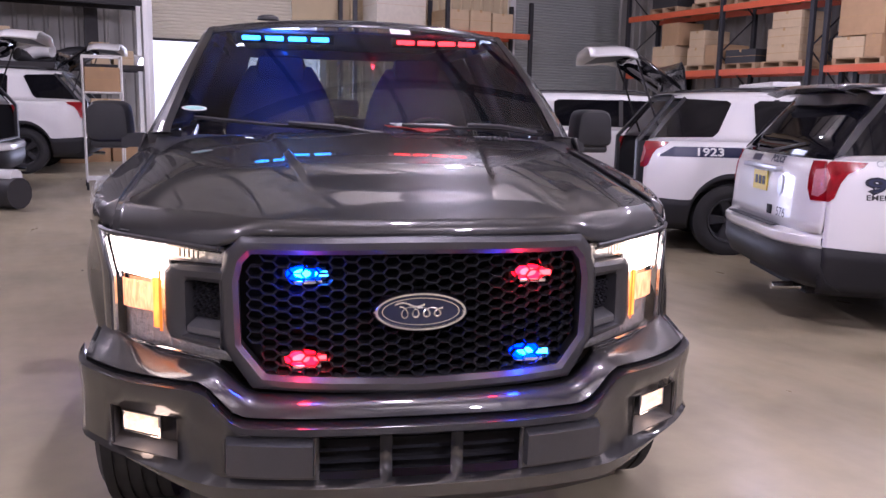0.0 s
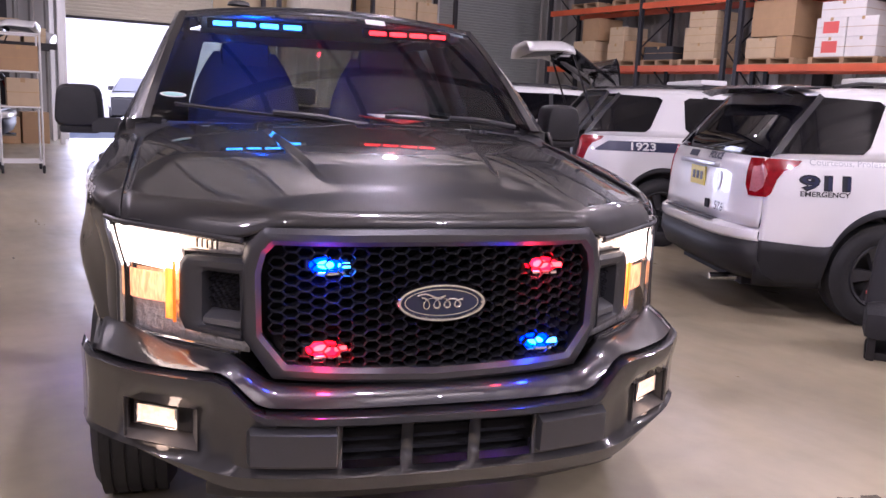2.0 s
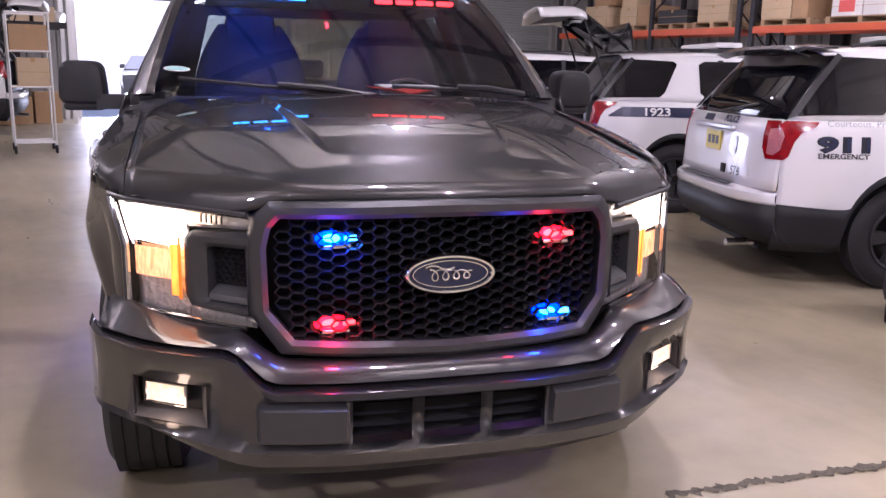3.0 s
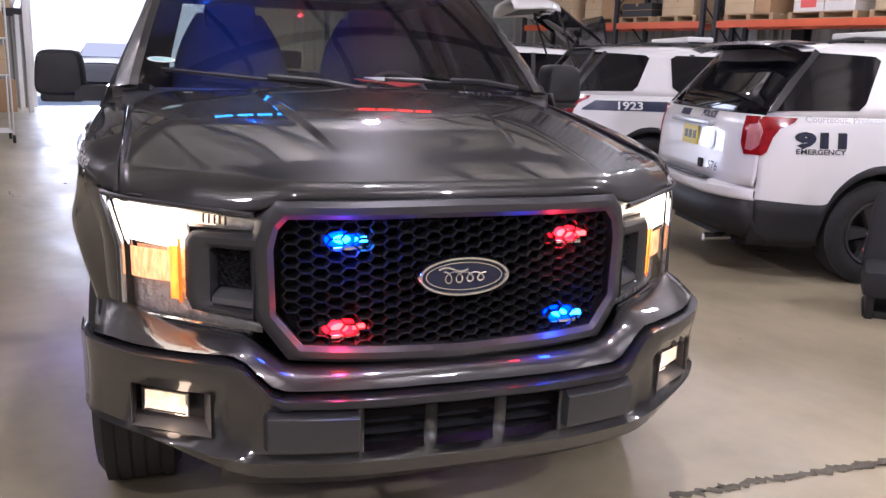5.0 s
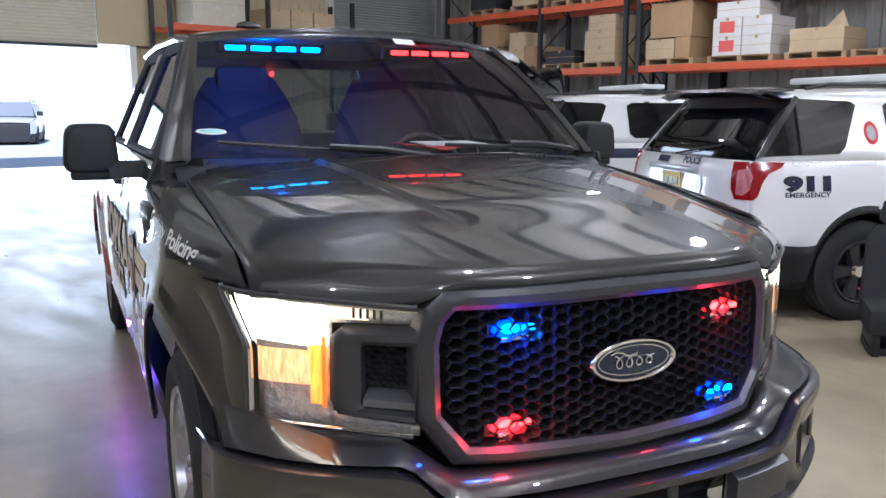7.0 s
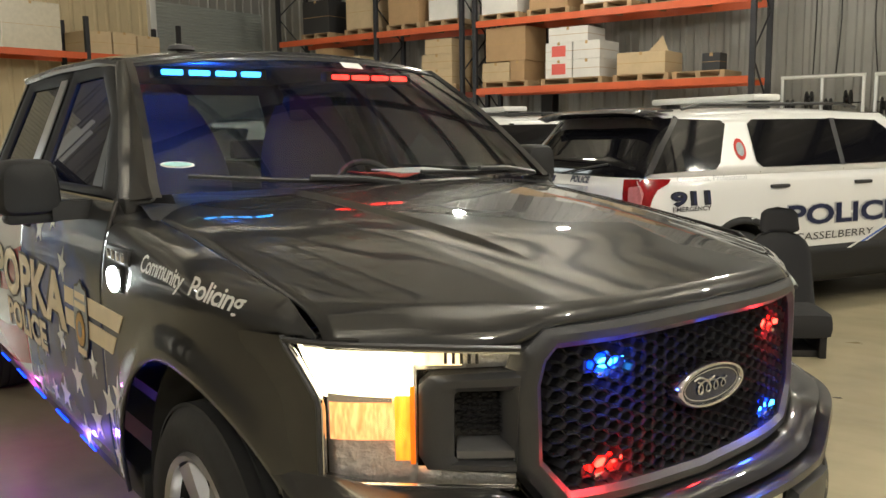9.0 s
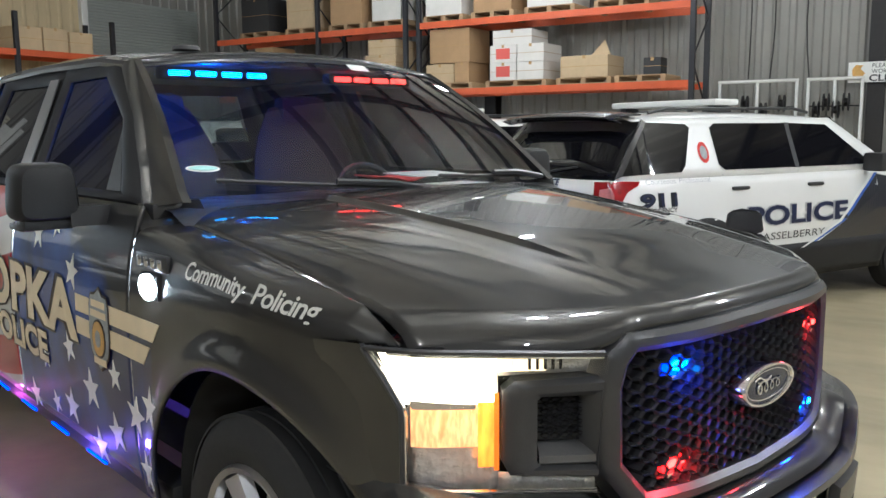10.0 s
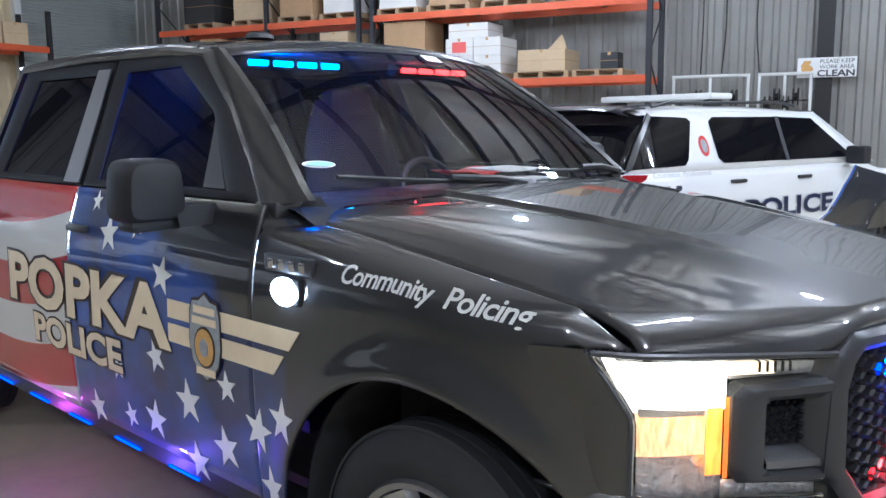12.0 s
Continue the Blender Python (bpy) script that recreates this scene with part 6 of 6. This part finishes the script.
    if livery:
        decal("letter", number, 0.095, lambda a, b, l: on_rear(0.40 + a, 0.765 + b, l), PLASTIC, c, 0.16, lift=0.006)
        decal("letter", "POLICE", 0.07, lambda a, b, l: on_rear(0.12 + a, 1.15 + b, l), NAVY, c, 0.26, offset=0.003, lift=0.006, label="small navy lettering")
        part("rear_mark", patch([(-0.30, 1.14), (-0.12, 1.14), (-0.12, 1.19), (-0.30, 1.19)], on_rear, 0.005), NAVY, c, smooth=False)
        for o, material, l in ((0.010, NAVYDARK, 0.009), (0.0, NAVY, 0.012)):
            decal("letter", "911", 0.135, side(0.44, 0.995), material, c, 0.37, offset=o, lift=l)
        decal("letter", "EMERGENCY", 0.05, side(0.44, 0.945), PLASTIC, c, 0.37, offset=0.001, lift=0.009)
        decal("motto", "Courteous, Professional", 0.062, side(0.50, 1.165), SILVERVINYLSKY, c, 0.70, lift=0.009, label="small grey motto lettering", small=True)
        part("door_seal", strip(ellipse(0.06, 0.085, 28, 1.20, 1.40), flat, 0.009), REDFLAG, c, "round red and tan seal", smooth=False)
        part("seal_centre", strip(ellipse(0.038, 0.055, 24, 1.20, 1.40), flat, 0.012), GREYVINYL, c, smooth=False)
        decal("letter", "POLICE", 0.225, side(1.60, 0.775), SILVERVINYLSKY, c, 1.34, offset=0.014, lift=0.008)
        decal("letter", "POLICE", 0.225, side(1.60, 0.775), NAVY, c, 1.34, offset=0.006, lift=0.011, label="large navy lettering with silver outline")
        decal("letter", "CASSELBERRY", 0.09, side(1.70, 0.64), PLASTIC, c, 0.93, lift=0.009, label="small dark lettering")
        sw = [(2.46, 0.53), (4.85, 0.53), (4.85, 0.94), (3.9, 1.06), (3.40, 1.16), (3.15, 0.98), (2.90, 0.74)]
        part("navy_front", strip(sw, flat, 0.008, 60), NAVYDARK, c, "dark navy lower front livery", smooth=False)
        for k, material in ((0, BLUEVINYL), (1, WHITEVINYL)):
            o = 0.055 * k
            p0 = [(2.38 - o, 0.54), (2.86 - o, 0.745), (3.12 - o, 0.985), (3.36 - o, 1.17)]
            p1 = [(a + 0.045, b) for a, b in p0]
            part("swoosh", grid([[flat(a, b, 0.010 + 0.002 * k) for a, b in q] for q in (dense(p0, 5)[:16], dense(p1, 5)[:16])]), material, c, smooth=False)
    return c


suv("white police SUV with navy lettering, 911 and yellow plate", pose(3.44, 3.885, -0.07, 0, 0, -13.5), number="576", livery=True)
suv("white police SUV with a navy stripe and raised tailgate", pose(3.72, 7.33, -0.07, 0, 0, -16), hatch_open=True, stripe=True, number="1923")
suv("plain white police SUV parked in the far row", pose(2.74, 11.1, -0.05, 0, 0, -16), bar=False)
suv("plain white SUV with its tailgate raised", pose(-3.35, 14.5, 0.22, 0, 0, 184), hatch_open=True, bar=False)
suv("plain white SUV with its cargo bay open", pose(-3.9, 11.1, 0.16, 0, 0, 186), hatch_open=True, bar=False)

# ---- loose car seat beside the SUV ----
seat = thing("bucket_seat", "removed black car seat standing on the floor", "seat", pose(3.86, 1.92, -0.07, 0, 0, -45))
part("seat_base", boxes((-0.22, 0.22, -0.16, 0.22, 0.0, 0.05), (-0.21, -0.16, -0.2, 0.26, 0.0, 0.16), (0.16, 0.21, -0.2, 0.26, 0.0, 0.16), bevel=0.008), STEELDARK, seat)
part("cushion", boxes((-0.25, 0.25, -0.24, 0.24, 0.14, 0.33), bevel=0.07), SEATCLOTH, seat)


def pad(w, th, z0, z1, y0, lean, n=14):
    """Upholstered upright pad, narrowing and thinning to the rounded top."""
    rows = []
    for k in range(n + 1):
        t = k / n
        e = math.sqrt(max(0.0, 1 - max(0, (t - 0.72) / 0.28) ** 2.2)) * min(1, 0.7 + 3 * t)
        z = z0 + (z1 - z0) * t
        rows.append([(w * (1 - 0.18 * t) * max(e, 0.02) * math.copysign(abs(math.cos(a)) ** 0.6, math.cos(a)), y0 + lean * (z - z0) + th * max(e, 0.05) * math.copysign(abs(math.sin(a)) ** 0.8, math.sin(a)) - 0.03 * math.cos(2 * a), z) for a in span(0, 2 * math.pi, 24)])
    bm = grid(rows)
    bmesh.ops.remove_doubles(bm, verts=bm.verts, dist=1e-5)
    bmesh.ops.holes_fill(bm, edges=[e for e in bm.edges if e.is_boundary])
    return bm


part("backrest", pad(0.26, 0.085, 0.20, 0.86, 0.25, 0.18), SEATCLOTH, seat)
part("headrest", pad(0.15, 0.06, 0.83, 1.02, 0.36, 0.05), SEATCLOTH, seat)
part("airbag_tag", boxes((-0.255, -0.249, 0.24, 0.29, 0.36, 0.375)), REDPRINT, seat, smooth=False)

# ---- left side of the hall: shelving, cart, car parts ----
sh = thing("storage_shelf", "dark steel shelving with car parts against the back wall", "shelf", SITE)
for p in (-5.0, -1.65, 1.62):
    for q in (16.9, 17.9):
        part("post", boxes((p - 0.045, p + 0.045, q - 0.045, q + 0.045, 0.2, 4.6), bevel=0.008), WHITEMETAL if p > 1 else RACKPOST, sh, smooth=False)
for z in (2.22, 3.55):
    for p0, p1 in ((-4.95, -1.7), (-1.6, 1.57)):
        for q in (16.9, 17.9):
            part("beam", boxes((p0, p1, q - 0.03, q + 0.03, z - 0.12, z), bevel=0.006), STEELDARK, sh, smooth=False)
        part("deck", boxes((p0, p1, 16.94, 17.86, z - 0.03, z - 0.004)), STEELDARK, sh, smooth=False)
random.seed(5)
for k in range(5):
    p, z = -2.6 + 0.85 * k, 2.225
    pts = [(p - 0.75 + 1.5 * t, 17.2 + 0.35 * math.sin(math.pi * t) + 0.1 * (k % 2), z + 0.14 + 0.10 * math.sin(math.pi * t * 2 + k)) for t in span(0, 1, 9)]
    bm = tube(pts, 0.13, sides=10)
    ob = part("car_bumper", bm, WHITEPAINT if k % 2 == 0 else PLASTIC)
    ob.matrix_world = SITE
    tagged(ob, "loose %s car bumper lying on the shelf" % ("white" if k % 2 == 0 else "black"), "car bumper", "bumpers on the shelf")
for p, w, h, z in ((-1.1, 0.55, 0.42, 3.55), (-0.45, 0.5, 0.4, 3.55), (0.4, 0.7, 0.3, 3.55), (-2.5, 0.6, 0.5, 3.55), (-1.15, 0.5, 0.45, 2.45), (1.2, 0.4, 0.3, 2.22), (0.75, 0.35, 0.45, 2.22)):
    carton(SITE @ pose(p, 17.4, z), w, 0.6, h, CARD if w > 0.5 else CARDLIGHT, "brown cardboard box on the steel shelf")
for k, (p, q) in enumerate(((0.6, 17.2), (1.15, 17.3), (0.0, 17.2))):
    carton(SITE @ pose(p, q, 0.2), 0.5, 0.5, 0.55 + 0.1 * k, CARD, "brown cardboard box standing on the floor")

cart = thing("wire_cart", "white tubular wheeled cart carrying a box", "cart", pose(-2.80, 11.5, 0.15, 0, 0, 12))
for x in (-0.27, 0.27):
    for y in (-0.28, 0.28):
        part("post", tube([(x, y, 0.12), (x, y, 1.98)], 0.014), WHITEMETAL, cart)
        ob = part("castor", lathe([(-0.018, 0.0), (-0.018, 0.05), (-0.01, 0.06), (0.01, 0.06), (0.018, 0.05), (0.018, 0.0)], 18), RUBBER, cart)
        ob.matrix_basis = pose(x, y, 0.06)
for z in (0.16, 0.95, 1.45, 1.98):
    part("rail", tube([(-0.27, -0.28, z), (0.27, -0.28, z), (0.27, 0.28, z), (-0.27, 0.28, z), (-0.27, -0.28, z)], 0.013), WHITEMETAL, cart)
    if z < 1.5:
        part("wire_shelf", boxes(*[(-0.25, 0.25, -0.26 + 0.065 * k, -0.252 + 0.065 * k, z - 0.004, z + 0.004) for k in range(9)]), WHITEMETAL, cart, smooth=False)
carton(pose(-2.80, 11.5, 1.61, 0, 0, 12), 0.5, 0.45, 0.36, CARD, "brown cardboard box on the wheeled cart")
carton(pose(-2.76, 11.5, 1.11, 0, 0, 12), 0.42, 0.4, 0.4, CARDLIGHT, "pale cardboard box on the wheeled cart")
for k, (x, y) in enumerate(((-4.9, 15.9), (-4.2, 16.2), (-5.6, 16.1))):
    bin_ = part("storage_bin", boxes((-0.28, 0.28, -0.2, 0.2, 0, 0.55), bevel=0.03), (REDFLAG, CARD, PLASTIC)[k])
    bin_.matrix_world = pose(x, y, 0.22, 0, 0, 10 * k)
    tagged(bin_, ("dark red plastic bin", "brown carton with taped lid", "black plastic bin")[k] + " standing on the floor", "bin")
fb = thing("car_bumper", "black and white loose bumper lying on the floor", "car bumper", pose(-4.35, 9.4, 0.10, 0, 0, -8))
part("cover", tube([(-0.9 + 1.8 * t, 0.25 * math.sin(math.pi * t), 0.2) for t in span(0, 1, 12)], 0.2, sides=12), PLASTIC, fb)
part("upper_skin", tube([(-0.9 + 1.75 * t, 0.25 * math.sin(math.pi * t) + 0.05, 0.40) for t in span(0, 1, 12)], 0.1, sides=10), WHITEPAINT, fb)

# ---- outside the door ----
# pale panes: the sky's reflection is put into the window colour
suv("white vehicle parked in the sunlit yard", SITE @ pose(8.2, 36.5, 0, 0, 0, 250), "cars in the yard", bar=False, pane=SILVERVINYLSKY)
# added white sheet that stands in for the glaring brightness beyond the door
yb = structure("backdrop", boxes((-30, 45, 70, 71, -0.2, 7)), WHITEVINYL, "plain pale backdrop across the yard, added for the bright outside", "building wall")

# small debris on the floor
for x, y, r in ((3.05, 1.15, 0.02), (2.2, -0.3, 0.012), (-2.0, 5.5, 0.02), (-1.6, 8.0, 0.025), (2.75, 0.4, 0.012)):
    d = part("floor_scrap", prism([(r, 0), (0.2 * r, 0.6 * r), (-1.6 * r, 0.3 * r), (-r, -0.5 * r)], lambda a, b, e: (a, b, 0.004 - e), 0.003), PLASTIC, smooth=False)
    d.matrix_world = pose(x, y, floor_z(0.966 * x + 0.259 * y, -0.259 * x + 0.966 * y), 0, 0, 40 * x)
    tagged(d, "small dark scrap lying on the concrete floor", "scrap")

random.seed(9)
crack = part("floor_crack", grid([[(x, 0.187 + 0.014 * random.uniform(-1, 1) + w, 0.003) for w in (-0.012 - 0.026 * random.random(), 0.0, 0.010 + 0.016 * random.random())] for x in span(0.9, 1.95, 60)]), JOINT, smooth=False)
tagged(crack, "dark cracked joint in the concrete floor", "floor joint", kind="structure")
